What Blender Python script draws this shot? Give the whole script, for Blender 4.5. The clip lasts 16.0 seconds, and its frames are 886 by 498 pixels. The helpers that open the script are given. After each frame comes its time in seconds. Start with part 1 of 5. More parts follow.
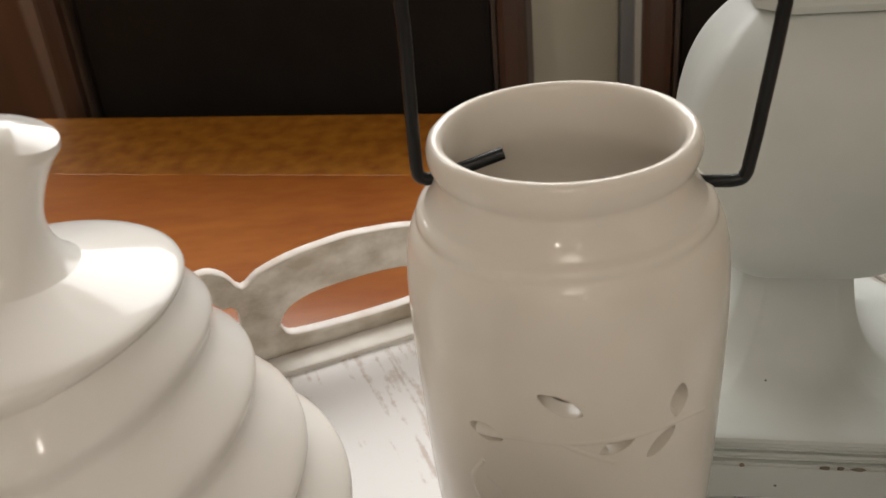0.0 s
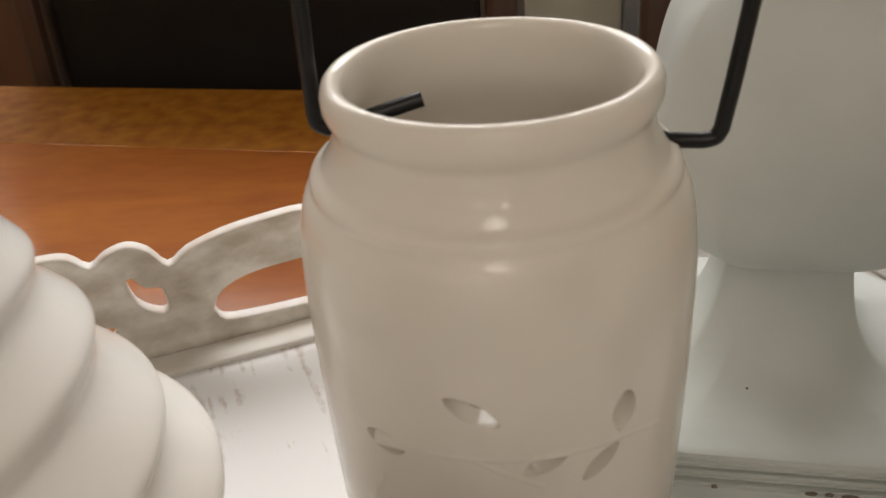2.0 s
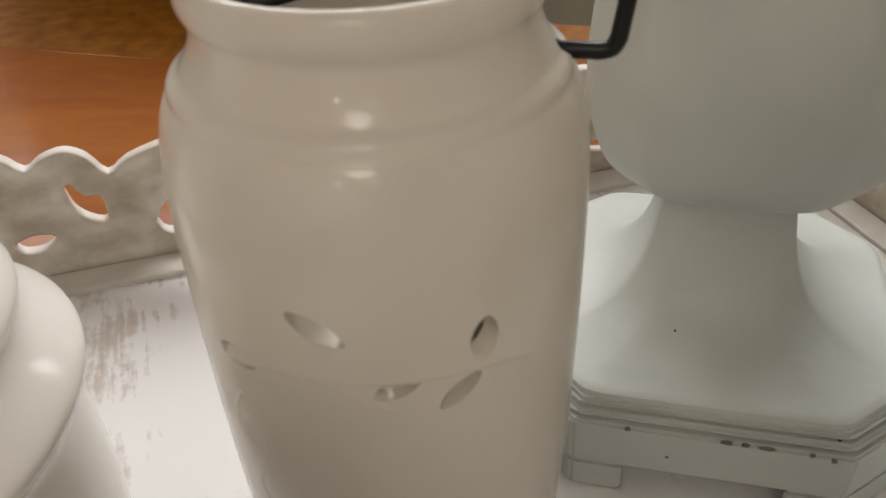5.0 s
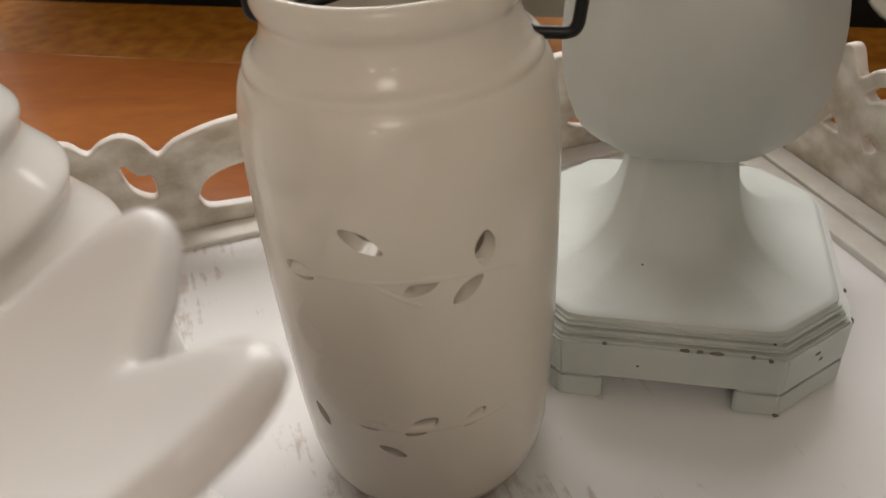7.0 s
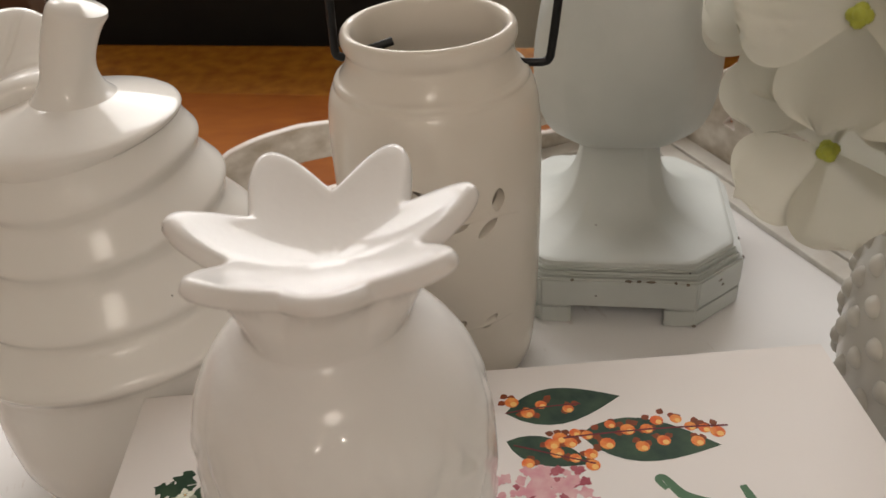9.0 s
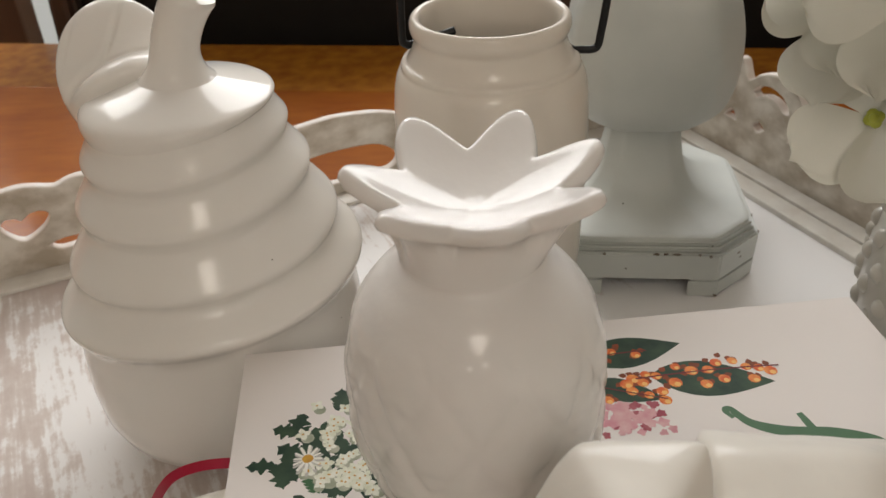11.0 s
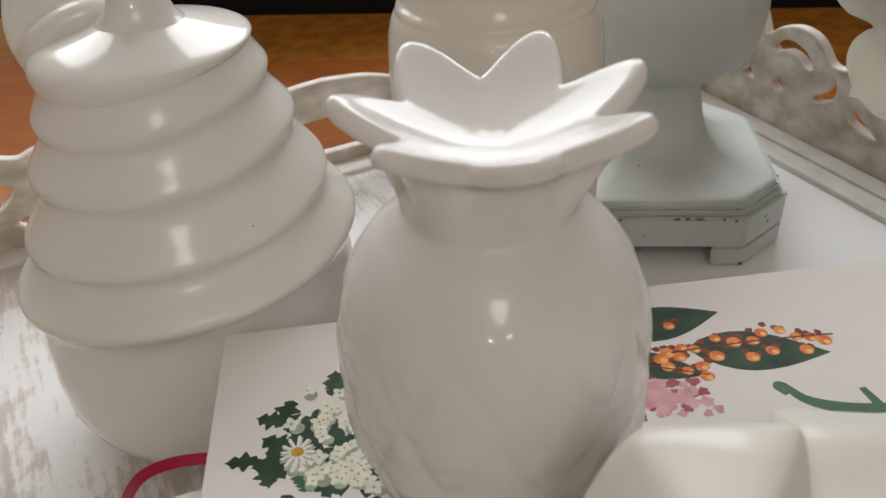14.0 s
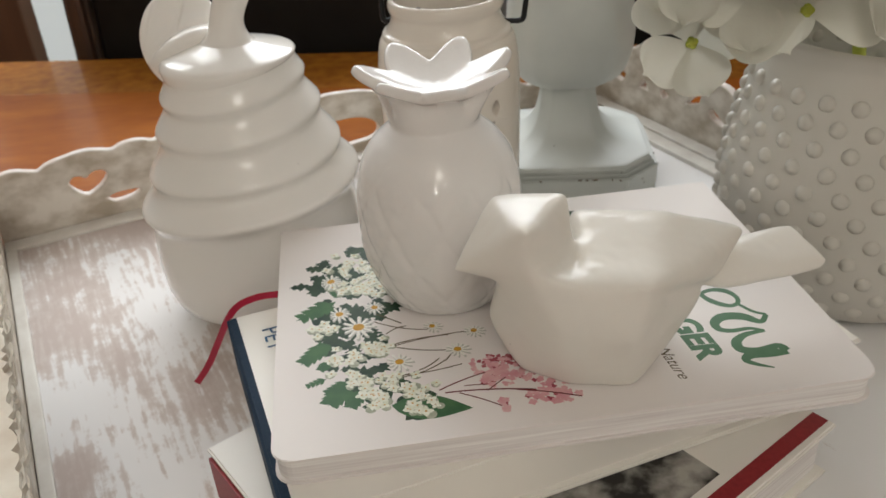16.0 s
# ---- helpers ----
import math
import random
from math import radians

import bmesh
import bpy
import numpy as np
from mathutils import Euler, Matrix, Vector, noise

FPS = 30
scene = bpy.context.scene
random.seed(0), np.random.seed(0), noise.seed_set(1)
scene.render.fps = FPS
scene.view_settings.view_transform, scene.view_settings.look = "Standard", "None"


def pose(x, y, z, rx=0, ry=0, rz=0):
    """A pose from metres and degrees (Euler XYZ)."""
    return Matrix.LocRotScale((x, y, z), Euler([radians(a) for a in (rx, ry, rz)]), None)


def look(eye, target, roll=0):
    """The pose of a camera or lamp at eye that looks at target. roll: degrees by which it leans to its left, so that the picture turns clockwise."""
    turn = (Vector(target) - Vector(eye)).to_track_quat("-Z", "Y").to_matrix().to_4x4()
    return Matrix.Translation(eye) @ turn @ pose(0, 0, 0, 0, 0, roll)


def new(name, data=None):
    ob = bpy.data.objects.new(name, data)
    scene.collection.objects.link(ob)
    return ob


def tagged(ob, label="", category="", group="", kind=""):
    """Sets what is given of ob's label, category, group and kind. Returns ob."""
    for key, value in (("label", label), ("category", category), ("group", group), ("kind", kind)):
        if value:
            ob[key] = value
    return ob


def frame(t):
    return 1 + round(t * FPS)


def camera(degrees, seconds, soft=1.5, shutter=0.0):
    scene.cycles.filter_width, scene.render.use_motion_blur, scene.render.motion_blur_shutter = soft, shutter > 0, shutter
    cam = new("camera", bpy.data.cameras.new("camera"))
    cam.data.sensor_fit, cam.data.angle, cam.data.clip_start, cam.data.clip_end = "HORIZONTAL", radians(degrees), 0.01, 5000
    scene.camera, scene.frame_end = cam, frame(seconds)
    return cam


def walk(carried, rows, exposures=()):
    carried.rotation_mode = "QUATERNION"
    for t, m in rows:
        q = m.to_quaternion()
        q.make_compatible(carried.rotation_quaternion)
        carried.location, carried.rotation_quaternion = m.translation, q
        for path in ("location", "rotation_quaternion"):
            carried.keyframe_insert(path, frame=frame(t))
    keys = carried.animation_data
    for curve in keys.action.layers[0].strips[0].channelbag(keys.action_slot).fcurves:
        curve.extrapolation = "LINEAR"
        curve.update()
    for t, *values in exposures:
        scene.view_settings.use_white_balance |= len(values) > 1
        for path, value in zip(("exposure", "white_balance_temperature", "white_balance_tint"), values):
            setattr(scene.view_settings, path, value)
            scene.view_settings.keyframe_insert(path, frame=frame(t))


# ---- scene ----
cam = camera(55.13, 16.0, soft=1.5)
cam.data.dof.use_dof, cam.data.dof.focus_distance, cam.data.dof.aperture_fstop = True, 0.26, 29.0
# seconds, x, y, z, yaw, pitch, roll
ROWS = [
    (0, 0.0316, 0.0189, 0.2313, 6.22, -30.29, -6.22),
    (0.5, 0.0360, 0.0254, 0.2173, 6.28, -30.57, -5.96),
    (1, 0.0372, 0.0317, 0.2164, 6.39, -30.75, -5.47),
    (1.5, 0.0412, 0.0395, 0.2146, 6.78, -30.47, -5.09),
    (2, 0.0482, 0.0498, 0.2060, 6.82, -30.57, -4.67),
    (2.5, 0.0529, 0.0547, 0.2017, 6.93, -30.86, -4.45),
    (3, 0.0583, 0.0655, 0.2006, 7.24, -31.23, -4.07),
    (3.5, 0.0582, 0.0771, 0.1849, 7.63, -32.02, -3.83),
    (4, 0.0619, 0.0758, 0.1863, 8.03, -32.82, -3.33),
    (4.5, 0.0713, 0.0674, 0.1929, 8.67, -33.75, -2.98),
    (5, 0.0743, 0.0598, 0.1947, 8.93, -34.65, -2.57),
    (5.2, 0.0738, 0.0574, 0.1932, 8.87, -34.81, -2.43),
    (7.3, 0.0791, 0.0035, 0.2160, 8.87, -34.76, -4.52),
    (7.5, 0.0788, -0.0028, 0.2200, 8.48, -34.76, -4.41),
    (8, 0.0747, -0.0338, 0.2333, 6.45, -34.01, -4.10),
    (8.5, 0.0684, -0.0623, 0.2434, 5.08, -33.75, -4.06),
    (9, 0.0635, -0.0888, 0.2508, 4.47, -33.20, -4.19),
    (9.5, 0.0503, -0.1018, 0.2516, 3.49, -32.81, -3.91),
    (10, 0.0408, -0.1128, 0.2560, 2.71, -32.66, -3.85),
    (10.2, 0.0367, -0.1208, 0.2569, 2.26, -32.57, -3.66),
    (12.3, 0.0205, -0.1020, 0.2544, 0.22, -33.94, -2.88),
    (12.5, 0.0220, -0.0921, 0.2504, 0.57, -34.01, -3.44),
    (13, 0.0212, -0.0718, 0.2333, 0.76, -34.39, -3.01),
    (13.5, 0.0225, -0.0718, 0.2272, 1.01, -34.50, -3.50),
    (14, 0.0209, -0.0949, 0.2322, 0.57, -33.93, -3.76),
    (14.5, 0.0234, -0.1324, 0.2434, 0.02, -33.02, -4.08),
    (15, 0.0202, -0.1676, 0.2521, -0.67, -32.19, -3.93),
    (15.5, 0.0189, -0.2114, 0.2619, -1.00, -31.26, -4.01),
    (16, 0.0238, -0.2564, 0.2704, -0.97, -30.70, -3.95),
]
walk(cam, [(t, pose(x, y, z, 90 + pitch, 0, yaw) @ pose(0, 0, 0, 0, 0, roll)) for t, x, y, z, yaw, pitch, roll in ROWS], [(0, -0.03, 6500, 10), (3, 0.0, 6550, 11), (5, -0.12, 6500, 10), (8, -0.21, 6700, 12), (10, -0.16, 6550, 11), (13, -0.27, 6350, 9), (14.5, -0.14, 6150, 9), (16, 0.05, 6150, 8)])

# ---- world and lamps ----
world = bpy.data.worlds.new("world")
scene.world = world
world.use_nodes = True
wn = world.node_tree.nodes
sky = wn.new("ShaderNodeTexSky")
sky.sky_type, sky.sun_disc, sky.sun_elevation, sky.sun_rotation = "NISHITA", False, radians(35), radians(250)
wn["Background"].inputs[1].default_value = 0.08
world.node_tree.links.new(sky.outputs[0], wn["Background"].inputs[0])


def area_lamp(name, eye, target, wide, high, power, colour):
    data = bpy.data.lights.new(name, "AREA")
    data.shape, data.size, data.size_y, data.energy, data.color = "RECTANGLE", wide, high, power, colour
    ob = new(name, data)
    ob.matrix_world = look(eye, target)
    return ob


area_lamp("window_light", (-0.10, 1.59, 1.12), (0.02, 0.2, 0.1), 2.30, 0.84, 44, (1.0, 0.985, 0.955))
# two small lamps give the glints; the third, wider one is added fill
for at, power, size in (((-0.30, -2.20, 1.05), 9.0, 0.04), ((0.42, -2.15, 1.10), 6.0, 0.04), ((0.10, -1.50, 1.45), 19.0, 0.25)):
    bulb = bpy.data.lights.new("lamp_and_fill_light", "POINT")
    bulb.energy, bulb.color, bulb.shadow_soft_size = power, (1.0, 0.91, 0.80), size
    new("lamp_and_fill_light", bulb).location = at


# ---- materials ----
def material(name, colour, rough=0.5, metal=0.0, coat=0.0, spots=None, scale=60.0, mix=0.5, bump=0.0, bump_scale=300.0, stretch=(1, 1, 1), spec=0.5):
    m = bpy.data.materials.new(name)
    m.use_nodes = True
    nt = m.node_tree
    b = nt.nodes["Principled BSDF"]
    b.inputs["Base Color"].default_value = (*colour, 1)
    b.inputs["Roughness"].default_value, b.inputs["Metallic"].default_value = rough, metal
    b.inputs["Coat Weight"].default_value, b.inputs["Coat Roughness"].default_value = coat, 0.08
    b.inputs["Specular IOR Level"].default_value = spec
    co = nt.nodes.new("ShaderNodeTexCoord")
    mp = nt.nodes.new("ShaderNodeMapping")
    mp.inputs["Scale"].default_value = stretch
    nt.links.new(co.outputs["Object"], mp.inputs[0])
    if spots:
        n = nt.nodes.new("ShaderNodeTexNoise")
        n.inputs["Scale"].default_value, n.inputs["Detail"].default_value = scale, 6
        r = nt.nodes.new("ShaderNodeValToRGB")
        r.color_ramp.elements[0].position, r.color_ramp.elements[1].position = 0.5 - 0.25 * (1 - mix), 0.5 + 0.25 * (1 - mix) + 0.02
        r.color_ramp.elements[0].color, r.color_ramp.elements[1].color = (*colour, 1), (*spots, 1)
        nt.links.new(mp.outputs[0], n.inputs[0])
        nt.links.new(n.outputs[0], r.inputs[0])
        nt.links.new(r.outputs[0], b.inputs["Base Color"])
    if bump:
        n = nt.nodes.new("ShaderNodeTexNoise")
        n.inputs["Scale"].default_value, n.inputs["Detail"].default_value = bump_scale, 4
        u = nt.nodes.new("ShaderNodeBump")
        u.inputs["Strength"].default_value, u.inputs["Distance"].default_value = bump, 0.001
        nt.links.new(mp.outputs[0], n.inputs[0])
        nt.links.new(n.outputs[0], u.inputs["Height"])
        nt.links.new(u.outputs[0], b.inputs["Normal"])
    return m


CREAM = material("cream_glaze", (0.76, 0.70, 0.62), 0.24, coat=0.55, spec=0.06, spots=(0.72, 0.66, 0.575), scale=25, mix=0.1, bump=0.15, bump_scale=70)
WHITE = material("white_glaze", (0.83, 0.80, 0.755), 0.22, coat=0.55, spec=0.06, spots=(0.80, 0.77, 0.72), scale=20, mix=0.1, bump=0.15, bump_scale=60)
BISQUE = material("warm_white_glaze", (0.83, 0.80, 0.74), 0.34, coat=0.32, spec=0.06, spots=(0.80, 0.765, 0.70), scale=20, mix=0.1, bump=0.22, bump_scale=38)
PINE = material("white_porcelain", (0.80, 0.775, 0.75), 0.22, coat=0.6, spec=0.06, spots=(0.77, 0.74, 0.71), scale=30, mix=0.1, bump=0.5, bump_scale=60)
MILK = material("milk_glass", (0.61, 0.585, 0.53), 0.28, coat=0.55, spec=0.06, spots=(0.57, 0.545, 0.485), scale=20, mix=0.1)
GREYWOOD = material("grey_green_paint", (0.50, 0.52, 0.49), 0.45, spec=0.35, spots=(0.55, 0.565, 0.53), scale=40, mix=0.2, bump=0.12, bump_scale=180)
TRAYWOOD = material("distressed_white_wood", (0.42, 0.355, 0.275), 0.6, spots=(0.72, 0.67, 0.595), scale=55, mix=0.42, bump=0.3, bump_scale=250, stretch=(1, 1, 1.5))
MOULDING = material("worn_white_moulding", (0.70, 0.675, 0.62), 0.55, spots=(0.60, 0.56, 0.50), scale=70, mix=0.3, bump=0.2, bump_scale=300)
TRAYEDGE = material("worn_white_edge", (0.82, 0.79, 0.75), 0.6, spots=(0.72, 0.62, 0.54), scale=120, mix=0.2, bump=0.2, bump_scale=300)
BLACKWIRE = material("black_wire", (0.006, 0.006, 0.006), 0.38, spec=0.3, bump=0.05, bump_scale=600)
PAPER = material("page_paper", (0.86, 0.83, 0.80), 0.75, spots=(0.68, 0.63, 0.61), scale=900, mix=0.4, stretch=(0.02, 0.02, 1))
COVER = material("blush_cover", (0.80, 0.755, 0.725), 0.55, spec=0.2, spots=(0.78, 0.73, 0.70), scale=15, mix=0.1, bump=0.02, bump_scale=900)
NAVY = material("navy_cloth", (0.010, 0.026, 0.052), 0.65, spec=0.15, spots=(0.016, 0.034, 0.062), scale=800, mix=0.3, bump=0.2, bump_scale=1500)
JACKET = material("white_jacket", (0.86, 0.83, 0.77), 0.35, spots=(0.82, 0.785, 0.72), scale=18, mix=0.1)
RED = material("red_cloth", (0.24, 0.012, 0.018), 0.45, spots=(0.30, 0.02, 0.025), scale=500, mix=0.3)
RIBBON = material("red_satin", (0.42, 0.008, 0.045), 0.28, spots=(0.36, 0.006, 0.035), scale=400, mix=0.3, stretch=(1, 1, 1))
LEAFGREEN = material("printed_green", (0.045, 0.115, 0.055), 0.45, spots=(0.075, 0.165, 0.07), scale=120, mix=0.3, spec=0.12)
LEAFDARK = material("printed_dark_green", (0.02, 0.045, 0.03), 0.45, spots=(0.05, 0.09, 0.05), scale=150, mix=0.3, spec=0.12)
TWIG = material("printed_twig", (0.16, 0.03, 0.035), 0.5, spec=0.12)
STEMBROWN = material("printed_stem", (0.12, 0.09, 0.05), 0.5, spec=0.12)
BLOSSOM = material("printed_blossom_white", (0.86, 0.86, 0.78), 0.45, spots=(0.66, 0.68, 0.52), scale=420, mix=0.25, spec=0.12)
PRINTSHADE = material("printed_olive_grey", (0.30, 0.33, 0.24), 0.45, spots=(0.48, 0.48, 0.38), scale=260, mix=0.3, spec=0.12)
PETALSHADE = material("printed_petal_grey", (0.50, 0.49, 0.44), 0.45, spec=0.12)
PETALWHITE = material("printed_white", (0.86, 0.85, 0.80), 0.45, spots=(0.78, 0.76, 0.68), scale=300, mix=0.3, spec=0.12)
YELLOW = material("printed_yellow", (0.62, 0.36, 0.05), 0.5, spots=(0.5, 0.25, 0.04), scale=600, mix=0.3, spec=0.12)
PINK = material("printed_pink", (0.66, 0.30, 0.34), 0.45, spots=(0.74, 0.48, 0.48), scale=260, mix=0.3, spec=0.12)
DARKPINK = material("printed_crimson", (0.34, 0.06, 0.09), 0.45, spots=(0.45, 0.14, 0.16), scale=260, mix=0.3, spec=0.12)
RUST = material("printed_rust", (0.30, 0.06, 0.018), 0.45, spots=(0.16, 0.05, 0.02), scale=300, mix=0.3, spec=0.12)
ORANGE = material("printed_orange", (0.72, 0.13, 0.03), 0.4, spots=(0.86, 0.34, 0.08), scale=280, mix=0.5, spec=0.12)
BERRYLIGHT = material("printed_pale_orange", (0.90, 0.52, 0.16), 0.4, spec=0.12)
INKGREEN = material("printed_letter_green", (0.085, 0.17, 0.095), 0.45, spots=(0.10, 0.19, 0.11), scale=200, mix=0.2, spec=0.12)
INKBLUE = material("printed_letter_blue", (0.05, 0.13, 0.24), 0.5, spec=0.12)
PHOTO = material("printed_photo", (0.035, 0.033, 0.03), 0.35, spots=(0.42, 0.40, 0.36), scale=70, mix=0.55, spec=0.12)
CENTRE = material("floret_centre", (0.42, 0.45, 0.06), 0.6)
DARKLEATHER = material("dark_leather", (0.007, 0.005, 0.004), 0.6, spec=0.2, spots=(0.010, 0.008, 0.006), scale=30, mix=0.2, bump=0.3, bump_scale=500)
CHAIRWOOD = material("mahogany", (0.060, 0.032, 0.021), 0.35, spots=(0.04, 0.022, 0.015), scale=30, mix=0.3, stretch=(1, 1, 0.1))
CHAIRGREY = material("brown_trim", (0.055, 0.038, 0.028), 0.4, spots=(0.04, 0.028, 0.02), scale=40, mix=0.3)
WALLPAINT = material("wall_paint", (0.58, 0.555, 0.50), 0.8, spots=(0.55, 0.53, 0.47), scale=3, mix=0.2, bump=0.1, bump_scale=200)
CEILPAINT = material("ceiling_paint", (0.80, 0.79, 0.76), 0.85, spots=(0.77, 0.76, 0.73), scale=3, mix=0.2)
FLOORWOOD = material("floor_boards", (0.22, 0.13, 0.07), 0.4, spots=(0.15, 0.085, 0.045), scale=6, mix=0.4, stretch=(1, 0.08, 1))
OLDPAPER = material("deckle_paper", (0.72, 0.67, 0.57), 0.85, spots=(0.58, 0.50, 0.40), scale=350, mix=0.45, stretch=(0.15, 0.15, 1), bump=0.5, bump_scale=400)
CREAMPAINT = material("cream_paint", (0.76, 0.73, 0.60), 0.55, spots=(0.72, 0.69, 0.56), scale=6, mix=0.3, bump=0.05, bump_scale=200)
GREYPAINT = material("grey_paint", (0.40, 0.41, 0.42), 0.5, spots=(0.36, 0.37, 0.38), scale=12, mix=0.3)
DOORWOOD = material("door_wood", (0.16, 0.075, 0.04), 0.35, spots=(0.10, 0.045, 0.025), scale=20, mix=0.3, stretch=(1, 1, 0.08))


def silk_petal():
    """Thin white cloth that lets part of the light through."""
    m = material("silk_petal", (0.86, 0.85, 0.79), 0.6, spec=0.2, spots=(0.81, 0.80, 0.72), scale=45, mix=0.2, bump=0.12, bump_scale=260)
    nt = m.node_tree
    b, out = nt.nodes["Principled BSDF"], nt.nodes["Material Output"]
    tr, mx = nt.nodes.new("ShaderNodeBsdfTranslucent"), nt.nodes.new("ShaderNodeMixShader")
    tr.inputs[0].default_value = (0.87, 0.86, 0.80, 1)
    mx.inputs[0].default_value = 0.38
    nt.links.new(b.outputs[0], mx.inputs[1])
    nt.links.new(tr.outputs[0], mx.inputs[2])
    nt.links.new(mx.outputs[0], out.inputs[0])
    return m


def wood_table():
    m = bpy.data.materials.new("orange_veneer")
    m.use_nodes = True
    nt = m.node_tree
    b = nt.nodes["Principled BSDF"]
    co, mp = nt.nodes.new("ShaderNodeTexCoord"), nt.nodes.new("ShaderNodeMapping")
    mp.inputs["Scale"].default_value = (1.0, 3.2, 1.0)
    n1, n2, mx = nt.nodes.new("ShaderNodeTexNoise"), nt.nodes.new("ShaderNodeTexNoise"), nt.nodes.new("ShaderNodeMix")
    n1.inputs["Scale"].default_value, n1.inputs["Detail"].default_value, n1.inputs["Distortion"].default_value = 7, 8, 0.6
    n2.inputs["Scale"].default_value, n2.inputs["Detail"].default_value = 45, 5
    r = nt.nodes.new("ShaderNodeValToRGB")
    r.color_ramp.elements[0].position, r.color_ramp.elements[1].position = 0.3, 0.72
    r.color_ramp.elements[0].color, r.color_ramp.elements[1].color = (0.27, 0.068, 0.006, 1), (0.45, 0.145, 0.014, 1)
    mx.inputs[0].default_value = 0.3
    nt.links.new(co.outputs["Object"], mp.inputs[0])
    for n in (n1, n2):
        nt.links.new(mp.outputs[0], n.inputs[0])
    nt.links.new(n1.outputs[0], mx.inputs[2])
    nt.links.new(n2.outputs[0], mx.inputs[3])
    nt.links.new(mx.outputs[0], r.inputs[0])
    nt.links.new(r.outputs[0], b.inputs["Base Color"])
    b.inputs["Roughness"].default_value, b.inputs["Coat Weight"].default_value, b.inputs["Coat Roughness"].default_value = 0.6, 0.30, 0.15
    b.inputs["Specular IOR Level"].default_value = 0.12
    return m


def tray_floor_paint():
    """White paint rubbed through along the grain to a pinkish brown wood."""
    m = bpy.data.materials.new("rubbed_white_paint")
    m.use_nodes = True
    nt = m.node_tree
    b = nt.nodes["Principled BSDF"]
    co, mp, mp2 = nt.nodes.new("ShaderNodeTexCoord"), nt.nodes.new("ShaderNodeMapping"), nt.nodes.new("ShaderNodeMapping")
    mp.inputs["Scale"].default_value = (1.0, 0.70, 1.0)
    mp2.inputs["Scale"].default_value = (1.0, 0.09, 1.0)
    lay = nt.nodes.new("ShaderNodeMapping")
    lay.inputs["Rotation"].default_value = (0, 0, -math.atan2(0.4149, 0.9099))
    nt.links.new(co.outputs["Object"], lay.inputs[0])
    n1, n2 = nt.nodes.new("ShaderNodeTexNoise"), nt.nodes.new("ShaderNodeTexNoise")
    n1.inputs["Scale"].default_value, n1.inputs["Detail"].default_value, n1.inputs["Roughness"].default_value = 21, 14, 0.70
    n2.inputs["Scale"].default_value, n2.inputs["Detail"].default_value = 330, 4
    ad = nt.nodes.new("ShaderNodeMix")
    ad.inputs[0].default_value = 0.28
    r = nt.nodes.new("ShaderNodeValToRGB")
    e = r.color_ramp.elements
    e[0].position, e[1].position = 0.405, 0.515
    e[0].color, e[1].color = (0.55, 0.470, 0.43, 1), (0.80, 0.785, 0.775, 1)
    mid = e.new(0.468)
    mid.color = (0.61, 0.545, 0.505, 1)
    u = nt.nodes.new("ShaderNodeBump")
    u.inputs["Strength"].default_value, u.inputs["Distance"].default_value = 0.25, 0.0006
    nt.links.new(lay.outputs[0], mp.inputs[0])
    nt.links.new(lay.outputs[0], mp2.inputs[0])
    nt.links.new(mp.outputs[0], n1.inputs[0])
    nt.links.new(mp2.outputs[0], n2.inputs[0])
    nt.links.new(n1.outputs[0], ad.inputs[2])
    nt.links.new(n2.outputs[0], ad.inputs[3])
    n3, am = nt.nodes.new("ShaderNodeTexNoise"), nt.nodes.new("ShaderNodeMath")
    n3.inputs["Scale"].default_value, n3.inputs["Detail"].default_value = 3.2, 1
    am.operation = "MULTIPLY_ADD"
    am.inputs[1].default_value = 0.11
    nt.links.new(lay.outputs[0], n3.inputs[0])
    nt.links.new(n3.outputs[0], am.inputs[0])
    lower = nt.nodes.new("ShaderNodeMath")
    lower.operation = "SUBTRACT"
    lower.inputs[1].default_value = 0.012
    nt.links.new(ad.outputs[0], lower.inputs[0])
    # the side away from the table's edge is less worn
    sx, less = nt.nodes.new("ShaderNodeSeparateXYZ"), nt.nodes.new("ShaderNodeMath")
    less.operation = "MULTIPLY_ADD"
    less.inputs[1].default_value = 0.45
    nt.links.new(co.outputs["Object"], sx.inputs[0])
    nt.links.new(sx.outputs[0], less.inputs[0])
    nt.links.new(lower.outputs[0], less.inputs[2])
    nt.links.new(less.outputs[0], am.inputs[2])
    nt.links.new(am.outputs[0], r.inputs[0])
    nt.links.new(ad.outputs[0], u.inputs["Height"])
    nt.links.new(r.outputs[0], b.inputs["Base Color"])
    nt.links.new(u.outputs[0], b.inputs["Normal"])
    b.inputs["Roughness"].default_value = 0.50
    b.inputs["Specular IOR Level"].default_value = 0.08
    return m


